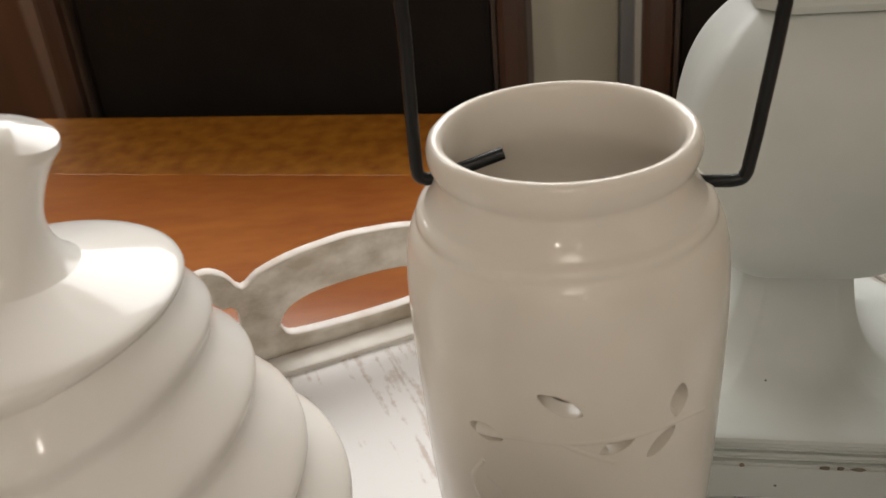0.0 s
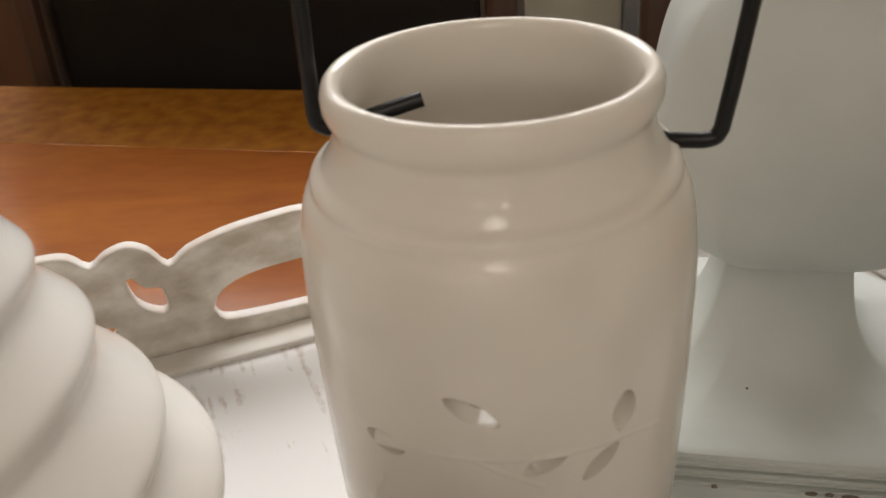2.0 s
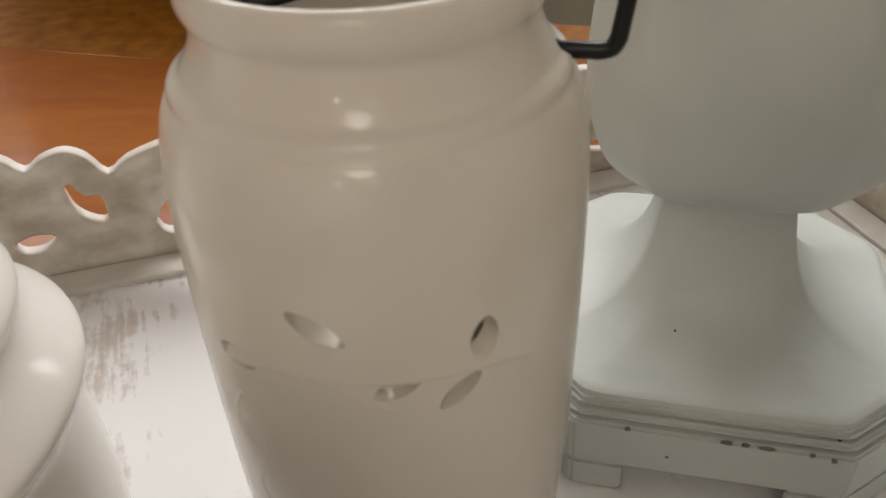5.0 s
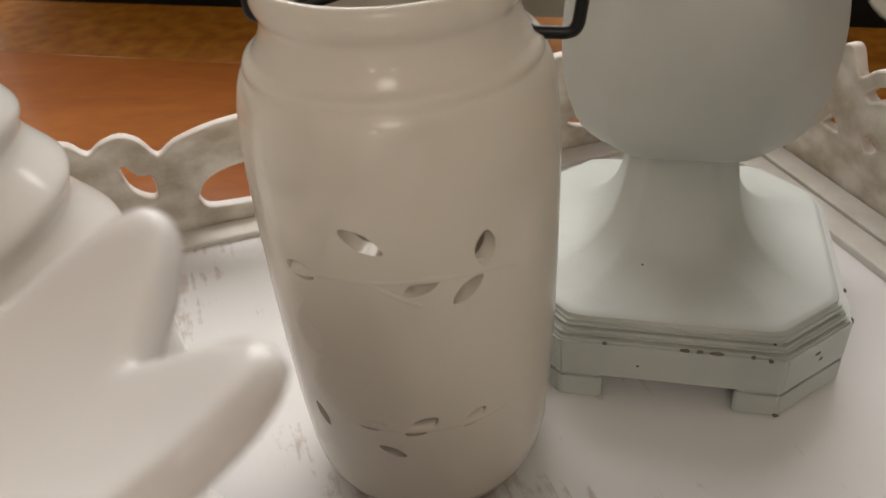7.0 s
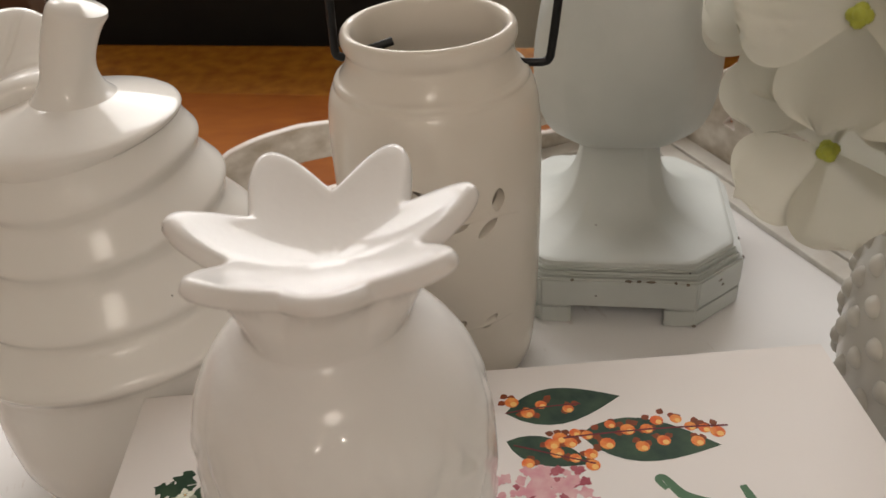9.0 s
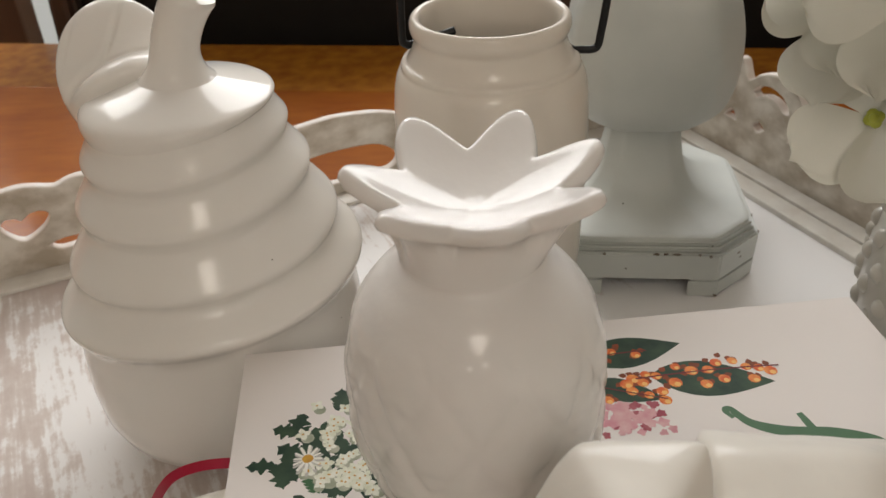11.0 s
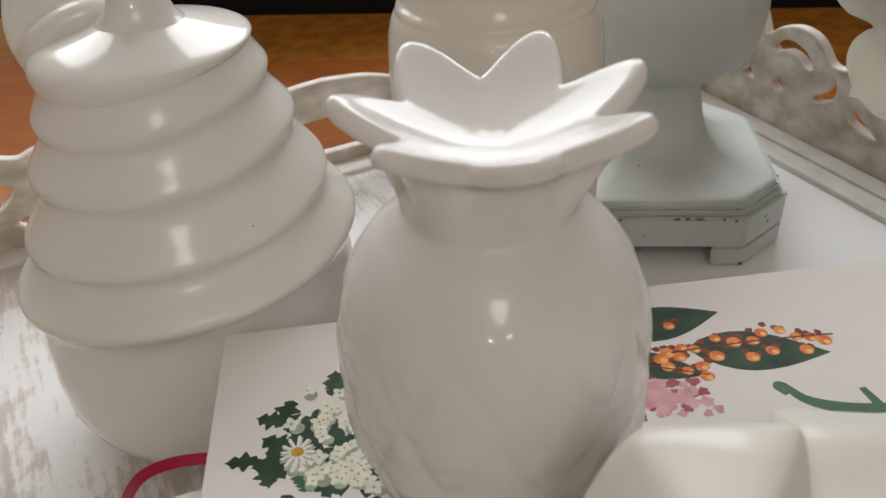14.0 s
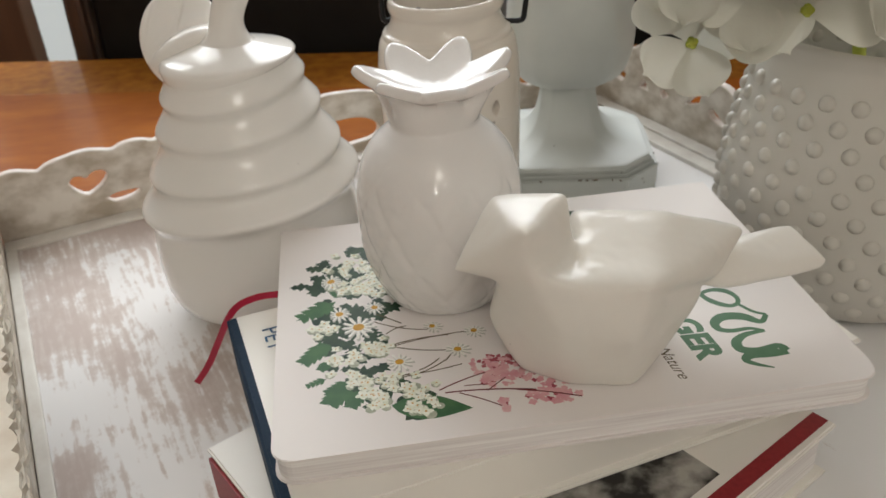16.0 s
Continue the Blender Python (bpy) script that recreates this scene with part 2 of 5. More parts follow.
def specked(m, size, scale, share):
    """Adds sparse tiny dark firing specks or chips to a material's colour."""
    nt = m.node_tree
    b = nt.nodes["Principled BSDF"]
    old = b.inputs["Base Color"].links[0].from_socket
    vo, lt, gt, mu, mx, co = (nt.nodes.new("ShaderNode" + k) for k in ("TexVoronoi", "Math", "Math", "Math", "Mix", "TexCoord"))
    vo.inputs["Scale"].default_value = scale
    lt.operation, gt.operation, mu.operation, mx.data_type = "LESS_THAN", "GREATER_THAN", "MULTIPLY", "RGBA"
    lt.inputs[1].default_value, gt.inputs[1].default_value = size * scale, 1 - share
    nt.links.new(co.outputs["Object"], vo.inputs["Vector"])
    nt.links.new(vo.outputs["Distance"], lt.inputs[0])
    nt.links.new(vo.outputs["Color"], gt.inputs[0])
    nt.links.new(lt.outputs[0], mu.inputs[0])
    nt.links.new(gt.outputs[0], mu.inputs[1])
    nt.links.new(mu.outputs[0], mx.inputs[0])
    nt.links.new(old, mx.inputs[6])
    mx.inputs[7].default_value = (0.10, 0.085, 0.07, 1)
    nt.links.new(mx.outputs[2], b.inputs["Base Color"])


for m, size, scale, share in ((BISQUE, 0.0003, 60, 0.3), (PINE, 0.0002, 90, 0.5), (WHITE, 0.00024, 60, 0.4), (CREAM, 0.00018, 70, 0.4), (GREYWOOD, 0.0005, 75, 0.35)):
    specked(m, size, scale, share)
# emissive panel colour, so the pale strip beside the chair comes out bright
STRIPGLOW = material("pale_strip_glow", (0.70, 0.72, 0.70), 0.9, spots=(0.62, 0.66, 0.63), scale=4, mix=0.3)
STRIPGLOW.node_tree.nodes["Principled BSDF"].inputs["Emission Color"].default_value = (1.0, 1.0, 0.95, 1)
STRIPGLOW.node_tree.nodes["Principled BSDF"].inputs["Emission Strength"].default_value = 0.34
TABLEWOOD = wood_table()
BURL = material("burl_band", (0.46, 0.185, 0.022), 0.55, coat=0.35, spots=(0.27, 0.085, 0.010), scale=75, mix=0.2, spec=0.12)
TRAYFLOOR = tray_floor_paint()
PETAL = silk_petal()


# ---- builders ----
def finish(bm, smooth=None):
    bmesh.ops.recalc_face_normals(bm, faces=bm.faces)
    me = bpy.data.meshes.new("mesh")
    bm.to_mesh(me)
    bm.free()
    if smooth is not None:
        me.polygons.foreach_set("use_smooth", [True] * len(me.polygons))
        me.set_sharp_from_angle(angle=radians(smooth))
    return me


def thing(name, at, label, category, group="", kind=""):
    ob = new(name)
    ob.empty_display_size = 0.02
    ob.location = at
    return tagged(ob, label, category, group, kind)


def base_of(ob):
    return ob.location if ob.parent is None else base_of(ob.parent)


def part(name, me, mat, parent=None, label="", smooth=None):
    """Links a mesh, built in world metres, under its thing."""
    if isinstance(me, bmesh.types.BMesh):
        me = finish(me, smooth)
    me.name = name
    if mat is not None:
        me.materials.clear()
        me.materials.append(mat)
    ob = new(name, me)
    if parent is not None:
        ob.parent = parent
        if parent.data is None:
            ob.matrix_parent_inverse = Matrix.Translation(-Vector(parent.location))
    return tagged(ob, label)


def whole(name, me, mat, label, category, group="", kind="", smooth=None):
    return tagged(part(name, me, mat, None, "", smooth), label, category, group, kind)


def baked(ob):
    """The mesh of an object with its modifiers, and the object gone."""
    me = bpy.data.meshes.new_from_object(ob.evaluated_get(bpy.context.evaluated_depsgraph_get()))
    data, kind = ob.data, ob.type
    bpy.data.objects.remove(ob)
    (bpy.data.curves if kind != "MESH" else bpy.data.meshes).remove(data)
    return me


def box(bm, lo, hi, bevel=0.0, turn=None):
    made = bmesh.ops.create_cube(bm, size=1.0)["verts"]
    mid = [(a + b) / 2 for a, b in zip(lo, hi)]
    for v in made:
        v.co = Vector([m + c * (b - a) for m, c, a, b in zip(mid, v.co, lo, hi)])
    if bevel:
        es = list({e for v in made for e in v.link_edges})
        made = bmesh.ops.bevel(bm, geom=es, offset=bevel, segments=2, affect="EDGES", profile=0.6)["verts"]
    if turn is not None:
        bmesh.ops.transform(bm, matrix=turn, verts=[v for v in made if v.is_valid])
    return bm


def lathe(profile, at, segments=96, shape=None):
    """profile: radius and height, from the axis at the start to the axis at the end or open."""
    bm = bmesh.new()
    rows = []
    for i, (r, z) in enumerate(profile):
        if r <= 1e-6:
            p = Vector((at[0], at[1], z)) if shape is None else Vector(shape(0.0, 0.0, z, i))
            rows.append([bm.verts.new(p)])
            continue
        row = []
        for k in range(segments):
            a = 2 * math.pi * k / segments
            row.append(bm.verts.new((at[0] + r * math.cos(a), at[1] + r * math.sin(a), z) if shape is None else shape(a, r, z, i)))
        rows.append(row)
    for lo, hi in zip(rows, rows[1:]):
        for k in range(segments):
            j = (k + 1) % segments
            if len(lo) == 1 and len(hi) > 1:
                bm.faces.new((lo[0], hi[k], hi[j]))
            elif len(hi) == 1 and len(lo) > 1:
                bm.faces.new((lo[k], lo[j], hi[0]))
            elif len(lo) > 1:
                bm.faces.new((lo[k], lo[j], hi[j], hi[k]))
    return bm


def smoothed(points, steps=6):
    """Catmull-Rom through points of any dimension."""
    pts = [np.array(p, float) for p in points]
    pts = [2 * pts[0] - pts[1], *pts, 2 * pts[-1] - pts[-2]]
    out = []
    for a, b, c, d in zip(pts, pts[1:], pts[2:], pts[3:]):
        for k in range(steps):
            t = k / steps
            out.append(0.5 * (2 * b + (c - a) * t + (2 * a - 5 * b + 4 * c - d) * t * t + (3 * b - a - 3 * c + d) * t**3))
    out.append(pts[-2])
    return [tuple(p) for p in out]


def tube(points, radius, cyclic=False, resolution=6):
    cu = bpy.data.curves.new("tube", "CURVE")
    cu.dimensions, cu.bevel_depth, cu.bevel_resolution, cu.use_fill_caps = "3D", radius, resolution, True
    sp = cu.splines.new("POLY")
    sp.points.add(len(points) - 1)
    for p, q in zip(sp.points, points):
        p.co = (*q, 1)
    sp.use_cyclic_u = cyclic
    me = baked(new("tube", cu))
    me.polygons.foreach_set("use_smooth", [True] * len(me.polygons))
    return me


def fret(outline, holes, thick, bevel=0.0012):
    """A flat board in x and z with pierced holes, thick in y, centred on y = 0."""
    cu = bpy.data.curves.new("fret", "CURVE")
    cu.dimensions, cu.fill_mode, cu.extrude, cu.bevel_depth, cu.bevel_resolution, cu.offset = "2D", "BOTH", thick / 2 - bevel, bevel, 1, -bevel
    for ring in (outline, *holes):
        sp = cu.splines.new("POLY")
        sp.points.add(len(ring) - 1)
        for p, q in zip(sp.points, ring):
            p.co = (q[0], q[1], 0, 1)
        sp.use_cyclic_u = True
    me = baked(new("fret", cu))
    me.transform(pose(0, 0, 0, 90, 0, 0))
    return me


def ellipse(cx, cz, rx, rz, turn=0.0, n=20, pinch=0.0):
    c, s = math.cos(radians(turn)), math.sin(radians(turn))
    out = []
    for k in range(n):
        a = 2 * math.pi * k / n
        x, z = rx * math.cos(a), rz * math.sin(a) * (1 - pinch * abs(math.cos(a)) ** 2)
        out.append((cx + c * x - s * z, cz + s * x + c * z))
    return out


# ---- room ----
def slab(name, lo, hi, mat, label, category):
    bm = bmesh.new()
    box(bm, lo, hi)
    return whole(name, bm, mat, label, category, kind="structure")


FLOOR_Z, CEIL_Z = -0.76, 1.75
slab("floor", (-2.6, -4.1, FLOOR_Z - 0.1), (2.6, 1.65, FLOOR_Z), FLOORWOOD, "brown wooden floor boards under the table", "floor")
slab("ceiling", (-2.6, -4.1, CEIL_Z), (2.6, 1.65, CEIL_Z + 0.1), CEILPAINT, "plain white painted ceiling", "ceiling")
slab("wall_south", (-2.6, -4.1, FLOOR_Z), (2.6, -4.0, CEIL_Z), WALLPAINT, "pale cream painted wall", "wall")
slab("wall_west", (-2.6, -4.0, FLOOR_Z), (-2.5, 1.55, CEIL_Z), WALLPAINT, "pale cream painted wall", "wall")
slab("wall_east", (2.5, -4.0, FLOOR_Z), (2.6, 1.55, CEIL_Z), WALLPAINT, "pale cream painted wall", "wall")
# the low gap below the window is added to show the glowing panel
bm = bmesh.new()
for x0, x1, z0, z1 in ((-2.6, -1.27, FLOOR_Z, CEIL_Z), (1.07, 2.6, FLOOR_Z, CEIL_Z), (-1.27, -1.08, FLOOR_Z, 0.68), (-0.64, 1.07, FLOOR_Z, 0.68), (-1.27, 1.07, 1.56, CEIL_Z)):
    box(bm, (x0, 1.55, z0), (x1, 1.65, z1))
whole("wall_north", bm, WALLPAINT, "pale cream painted wall with a window and an added low opening", "wall", kind="structure")
bm = box(bmesh.new(), (-0.600, 0.955, FLOOR_Z), (-0.518, 1.0, 1.3), 0.004)
whole("door_1", bm, DOORWOOD, "reddish brown wooden door post behind the table", "door", kind="structure")

# glowing panel added outside the gap to brighten the pale strip
bm = box(bmesh.new(), (-1.9, 2.30, FLOOR_Z - 0.1), (-0.2, 2.32, 1.0))
whole("backdrop", bm, STRIPGLOW, "pale glowing panel added behind the wall opening", "backdrop", kind="structure")

# ---- table ----
TABLE = pose(0, 0.6074, 0, 0, 0, -8.5)
table = thing("dining_table", (0, 0, FLOOR_Z), "polished orange-brown wooden dining table with a burl border band", "table")
bm = box(bmesh.new(), (-0.95, -1.35, -0.035), (0.95, -0.1045, 0.0), 0.0004)
bm.transform(TABLE)
part("tabletop", bm, TABLEWOOD, table)
bm = box(bmesh.new(), (-0.95, -0.1044, -0.035), (0.95, 0.0, 0.0), 0.0004)
bm.transform(TABLE)
part("border_band", bm, BURL, table, "mottled golden burl veneer band along the edge")
for lx in (-0.85, 0.85):
    for ly in (-1.25, -0.10):
        bm = box(bmesh.new(), (lx - 0.035, ly - 0.035, FLOOR_Z), (lx + 0.035, ly + 0.035, -0.035), 0.004)
        bm.transform(TABLE)
        part("leg", bm, TABLEWOOD, table)


def chair(x0, x1, y):
    """Dining chair whose back stands at y behind the table's edge, between x0 and x1 along it."""
    c = thing("dining_chair", TABLE @ Vector(((x0 + x1) / 2, y, FLOOR_Z)), "dark leather dining chair with brown wooden frame behind the table", "chair", "chairs behind the table")
    lean = Matrix.Shear("XY", 4, (0.0, 0.06))
    for a, b in ((x0, x0 + 0.022), (x1 - 0.022, x1)):
        bm = box(bmesh.new(), (a, y - 0.02, FLOOR_Z), (b, y + 0.025, 0.20), 0.006)
        bm.transform(TABLE @ lean)
        part("back_post", bm, CHAIRWOOD, c)
    for a, b in ((x0 + 0.022, x0 + 0.027), (x1 - 0.027, x1 - 0.022)):
        bm = box(bmesh.new(), (a, y - 0.014, -0.22), (b, y + 0.02, 0.165), 0.004)
        bm.transform(TABLE @ lean)
        part("back_trim", bm, CHAIRGREY, c)
    bm = box(bmesh.new(), (x0 + 0.027, y - 0.008, -0.22), (x1 - 0.027, y + 0.016, 0.165), 0.006)
    bm.transform(TABLE @ lean)
    part("back_panel", bm, DARKLEATHER, c)
    bm = box(bmesh.new(), (x0, y - 0.02, 0.165), (x1, y + 0.025, 0.22), 0.008)
    bm.transform(TABLE @ lean)
    part("top_rail", bm, CHAIRWOOD, c)
    bm = box(bmesh.new(), (x0 + 0.01, y - 0.40, -0.33), (x1 - 0.01, y - 0.02, -0.27), 0.015)
    bm.transform(TABLE)
    part("seat", bm, DARKLEATHER, c)
    for a in (x0 + 0.01, x1 - 0.05):
        bm = box(bmesh.new(), (a, y - 0.40, FLOOR_Z), (a + 0.04, y - 0.36, -0.33), 0.004)
        bm.transform(TABLE)
        part("front_leg", bm, CHAIRWOOD, c)


# ---- pale panel behind the chairs, added as a near cabinet to catch more light ----
board = thing("sideboard", (-0.08, 1.10, FLOOR_Z), "added low cream cabinet with a grey edge for the pale panel behind the chairs", "sideboard")
part("body", box(bmesh.new(), (-0.32, 0.95, FLOOR_Z), (0.149, 1.28, 0.165), 0.003), CREAMPAINT, board)
part("corner_strip", box(bmesh.new(), (0.150, 0.945, FLOOR_Z), (0.166, 1.28, 0.165), 0.002), GREYPAINT, board, "grey corner strip")
part("top", box(bmesh.new(), (-0.33, 0.935, 0.1655), (0.175, 1.29, 0.185), 0.004), CREAMPAINT, board)

chair(-0.362, 0.0385, 0.045)
chair(0.120, 0.49, 0.045)

# ---- tray ----
TRAY = Matrix.Translation((-0.229, 0.222, 0)) @ Matrix.Rotation(math.atan2(0.4149, 0.9099), 4, "Z")
FLOOR_T = 0.0095
WIDE, LONG = 0.459, 0.58


def tray_point(u, w, z):
    return TRAY @ Vector((u, -w, z))


tray = thing("serving_tray", tray_point(0.21, 0.29, 0), "white distressed wooden serving tray with pierced scalloped sides", "tray")
bm = box(bmesh.new(), (-0.016, -LONG, 0.0), (WIDE - 0.016, 0.016, FLOOR_T), 0.001)
bm.transform(TRAY)
part("tray_floor", bm, TRAYFLOOR, tray, "rubbed white paint over pinkish brown wood")
half = [(-0.016, 0.052), (-0.006, 0.057), (0.003, 0.058), (0.012, 0.0555), (0.017, 0.0545), (0.023, 0.0575), (0.033, 0.0595), (0.046, 0.061), (0.055, 0.0595),
        (0.063, 0.0575), (0.069, 0.0595), (0.076, 0.0605), (0.084, 0.0595), (0.090, 0.0575), (0.100, 0.060), (0.112, 0.0625), (0.125, 0.063), (0.134, 0.0615), (0.140, 0.056),
        (0.146, 0.0595), (0.154, 0.0612), (0.161, 0.0575), (0.1665, 0.0500), (0.174, 0.0545), (0.188, 0.0585), (0.203, 0.0603), (0.2135, 0.0610)]
MID = 0.2135
top = smoothed(half, 3)
top = top + [(2 * MID - u, z) for u, z in reversed(top[:-1])]
heart = [(0.032, 0.041), (0.035, 0.0445), (0.040, 0.0445), (0.043, 0.0425), (0.048, 0.0455), (0.054, 0.0455), (0.0565, 0.042), (0.052, 0.036), (0.042, 0.031), (0.035, 0.036)]
small = [(0.052, 0.025), (0.060, 0.0275), (0.074, 0.0265), (0.070, 0.023), (0.058, 0.0215)]
third = [(0.092, 0.042), (0.100, 0.047), (0.112, 0.046), (0.106, 0.040), (0.097, 0.037)]
cres = [(0.1500, 0.0470), (0.1525, 0.0480), (0.1545, 0.0450), (0.1570, 0.0425), (0.1620, 0.0410), (0.1620, 0.0315), (0.1570, 0.0325), (0.1520, 0.0380)]
low = [(0.128, 0.0275), (0.136, 0.030), (0.143, 0.028), (0.138, 0.0235), (0.131, 0.0235)]
holes = [smoothed(h + h[:1], 3)[:-1] for h in (heart, small, third, cres, low)]
holes += [[(2 * MID - u, z) for u, z in reversed(h)] for h in holes]
slot = smoothed([(0.1785, 0.027), (0.183, 0.034), (0.194, 0.0385), (0.2135, 0.0400), (0.235, 0.0390), (0.2465, 0.034), (0.2510, 0.027), (0.247, 0.0215), (0.235, 0.0198), (0.2135, 0.0194), (0.194, 0.0200), (0.182, 0.0215), (0.1785, 0.027)], 3)[:-1]
end_outline = [(-0.016, 0.001), *top, (2 * MID + 0.016, 0.001)]


def wall_part(name, outline, holes, m, label=""):
    me = fret(outline, holes, 0.0064)
    me.transform(m)
    me.materials.append(TRAYWOOD)
    me.materials.append(TRAYEDGE)
    side = (m.to_3x3() @ Vector((0, 1, 0))).normalized()
    for p in me.polygons:
        p.material_index = 0 if abs(p.normal.dot(side)) > 0.9 else 1
    return part(name, me, None, tray, label)


wall_part("handle_end", end_outline, [*holes, slot], TRAY @ pose(0, 0.0192, -0.0012), "pierced end with an arched hand hole")
wall_part("handle_end", end_outline, [*holes, slot], TRAY @ pose(0, -LONG - 0.0032, -0.0012))
sq = [(0.0, 0.054), (0.012, 0.057), (0.024, 0.0555), (0.03, 0.0545), (0.038, 0.058), (0.050, 0.0615), (0.060, 0.0665), (0.068, 0.0725), (0.073, 0.0715), (0.077, 0.0635), (0.080, 0.0625), (0.087, 0.0680),
      (0.098, 0.0715), (0.108, 0.0708), (0.116, 0.0665), (0.122, 0.060), (0.128, 0.0585), (0.140, 0.0605), (0.152, 0.060), (0.160, 0.0565), (0.168, 0.0590), (0.182, 0.0615), (0.196, 0.0605), (0.206, 0.057),
      (0.220, 0.0595), (0.240, 0.0625), (0.262, 0.0635), (0.282, 0.064)]
SIDE = LONG / 2
stop = smoothed(sq + [(SIDE, 0.064)], 3)
stop = stop + [(2 * SIDE - u, z) for u, z in reversed(stop[:-1])]
sh = [[(0.063, 0.0345), (0.069, 0.0345), (0.0735, 0.0345), (0.0700, 0.0395), (0.068, 0.0405)], [(0.087, 0.0365), (0.091, 0.040), (0.096, 0.0365), (0.091, 0.0335)],
      [(0.0835, 0.0565), (0.088, 0.0610), (0.097, 0.0630), (0.107, 0.0600), (0.1125, 0.0530), (0.108, 0.0520), (0.103, 0.0560), (0.094, 0.0575), (0.087, 0.0545)],
      [(0.1265, 0.0535), (0.1295, 0.0490), (0.1290, 0.0430), (0.1240, 0.0390), (0.1150, 0.0365), (0.1180, 0.0400), (0.1230, 0.0440)],
      [(0.139, 0.0385), (0.143, 0.0410), (0.148, 0.0375), (0.158, 0.0315), (0.150, 0.0320), (0.141, 0.0345)], [(0.168, 0.040), (0.176, 0.045), (0.186, 0.043), (0.180, 0.036), (0.171, 0.035)],
      [(0.200, 0.034), (0.208, 0.040), (0.217, 0.036), (0.210, 0.030)], [(0.228, 0.045), (0.240, 0.050), (0.254, 0.048), (0.250, 0.041), (0.236, 0.038)], [(0.030, 0.036), (0.037, 0.042), (0.046, 0.040), (0.041, 0.033)]]
sholes = [smoothed(h + h[:1], 2)[:-1] for h in sh]
sholes += [[(2 * SIDE - u, z) for u, z in reversed(h)] for h in sholes]
side_outline = [(0.0, 0.001), *stop, (2 * SIDE, 0.001)]
side_turn = pose(0, 0, 0, 0, 0, -90)
wall_part("long_side", side_outline, sholes, TRAY @ pose(-0.0192, 0.0159, 0) @ side_turn, "pierced side with scrolls and scallops")
wall_part("long_side", side_outline, sholes, TRAY @ pose(WIDE - 0.0128, 0.0159, 0) @ side_turn)
for a, b, c, d in ((-0.0155, WIDE - 0.0165, 0.0155, 0.002), (-0.0155, WIDE - 0.0165, -LONG + 0.022, -LONG + 0.0005)):
    bm = box(bmesh.new(), (a, min(c, d), FLOOR_T - 0.0005), (b, max(c, d), FLOOR_T + 0.0022), 0.0010)
    bm.transform(TRAY)
    part("base_moulding", bm, MOULDING, tray)
for a, b, top in ((-0.0155, -0.009, 0.0022), (WIDE - 0.0285, WIDE - 0.0165, 0.0040), (WIDE - 0.0300, WIDE - 0.0287, 0.0026), (WIDE - 0.0420, WIDE - 0.0302, 0.0034)):
    bm = box(bmesh.new(), (a, -LONG + 0.0225, FLOOR_T - 0.0005), (b, 0.0015, FLOOR_T + top), 0.0010)
    bm.transform(TRAY)
    part("base_moulding", bm, MOULDING, tray)

# ---- mason jar lantern ----
JX, JY = 0.0416, 0.1968
JAR = [(0, FLOOR_T), (0.0265, FLOOR_T), (0.0295, 0.0104), (0.0325, 0.0134), (0.0345, 0.0180), (0.0358, 0.0250), (0.0370, 0.040), (0.0380, 0.060), (0.0386, 0.080), (0.0389, 0.100), (0.0389, 0.113),
       (0.0386, 0.1220), (0.0379, 0.1290), (0.0370, 0.1332), (0.0360, 0.1358), (0.0352, 0.1366), (0.0348, 0.1371), (0.0348, 0.1378), (0.0348, 0.1387), (0.0343, 0.1396), (0.0335, 0.1401), (0.0327, 0.1405), (0.0322, 0.1411),
       (0.0314, 0.1424), (0.0304, 0.1441), (0.0297, 0.1460), (0.0293, 0.1478), (0.0293, 0.1489), (0.0297, 0.1497), (0.0303, 0.1508), (0.0308, 0.1524), (0.0308, 0.1544), (0.0303, 0.1560), (0.0294, 0.1569), (0.0284, 0.1570),
       (0.0275, 0.1564), (0.0269, 0.1552), (0.0267, 0.1530), (0.0264, 0.147), (0.0276, 0.1425), (0.0302, 0.1380), (0.0335, 0.131), (0.0345, 0.122), (0.0344, 0.100), (0.0334, 0.045), (0.0320, 0.020), (0.0295, 0.0150), (0, 0.0145)]
jar = thing("jar_lantern", (JX, JY, FLOOR_T), "cream glazed ceramic jar lantern with leaf cut-outs and wire bail handle", "lantern")
bm = lathe(JAR, (JX, JY), 128)
bmesh.ops.recalc_face_normals(bm, faces=bm.faces)
body_me = finish(bm)
body_ob = new("body", body_me)
cut = bmesh.new()
# turn about the jar (degrees, from the front to the right), height, length, width, slant
LEAVES = [(-32, 0.0975, 0.0090, 0.0048, -8), (-5.8, 0.1090, 0.0112, 0.0042, -30), (35.3, 0.1037, 0.0092, 0.0052, 84), (13, 0.0970, 0.0098, 0.0042, 26), (28.6, 0.0938, 0.0098, 0.0040, 40),
          (-11.8, 0.0511, 0.0084, 0.0036, 14), (7.7, 0.0517, 0.0106, 0.0050, 34), (28.9, 0.0519, 0.0080, 0.0038, 38), (-5.2, 0.0419, 0.0080, 0.0030, -24), (-37.7, 0.0475, 0.0080, 0.0036, -60)]
for turn, z, long, wide, slant in LEAVES:
    ring = ellipse(0, 0, 0.46 * long, 0.48 * wide, slant, 16, 0.3)
    m = Matrix.Translation((JX, JY, z)) @ pose(0, 0, 0, 0, 0, turn)
    a = [cut.verts.new(m @ Vector((x, -0.030, y))) for x, y in ring]
    b = [cut.verts.new(m @ Vector((x * 1.12, -0.043, y * 1.12))) for x, y in ring]
    cut.faces.new(a)
    cut.faces.new(b)
    for k in range(16):
        cut.faces.new((a[k], a[k - 1], b[k - 1], b[k]))
cut_ob = new("cutter", finish(cut))
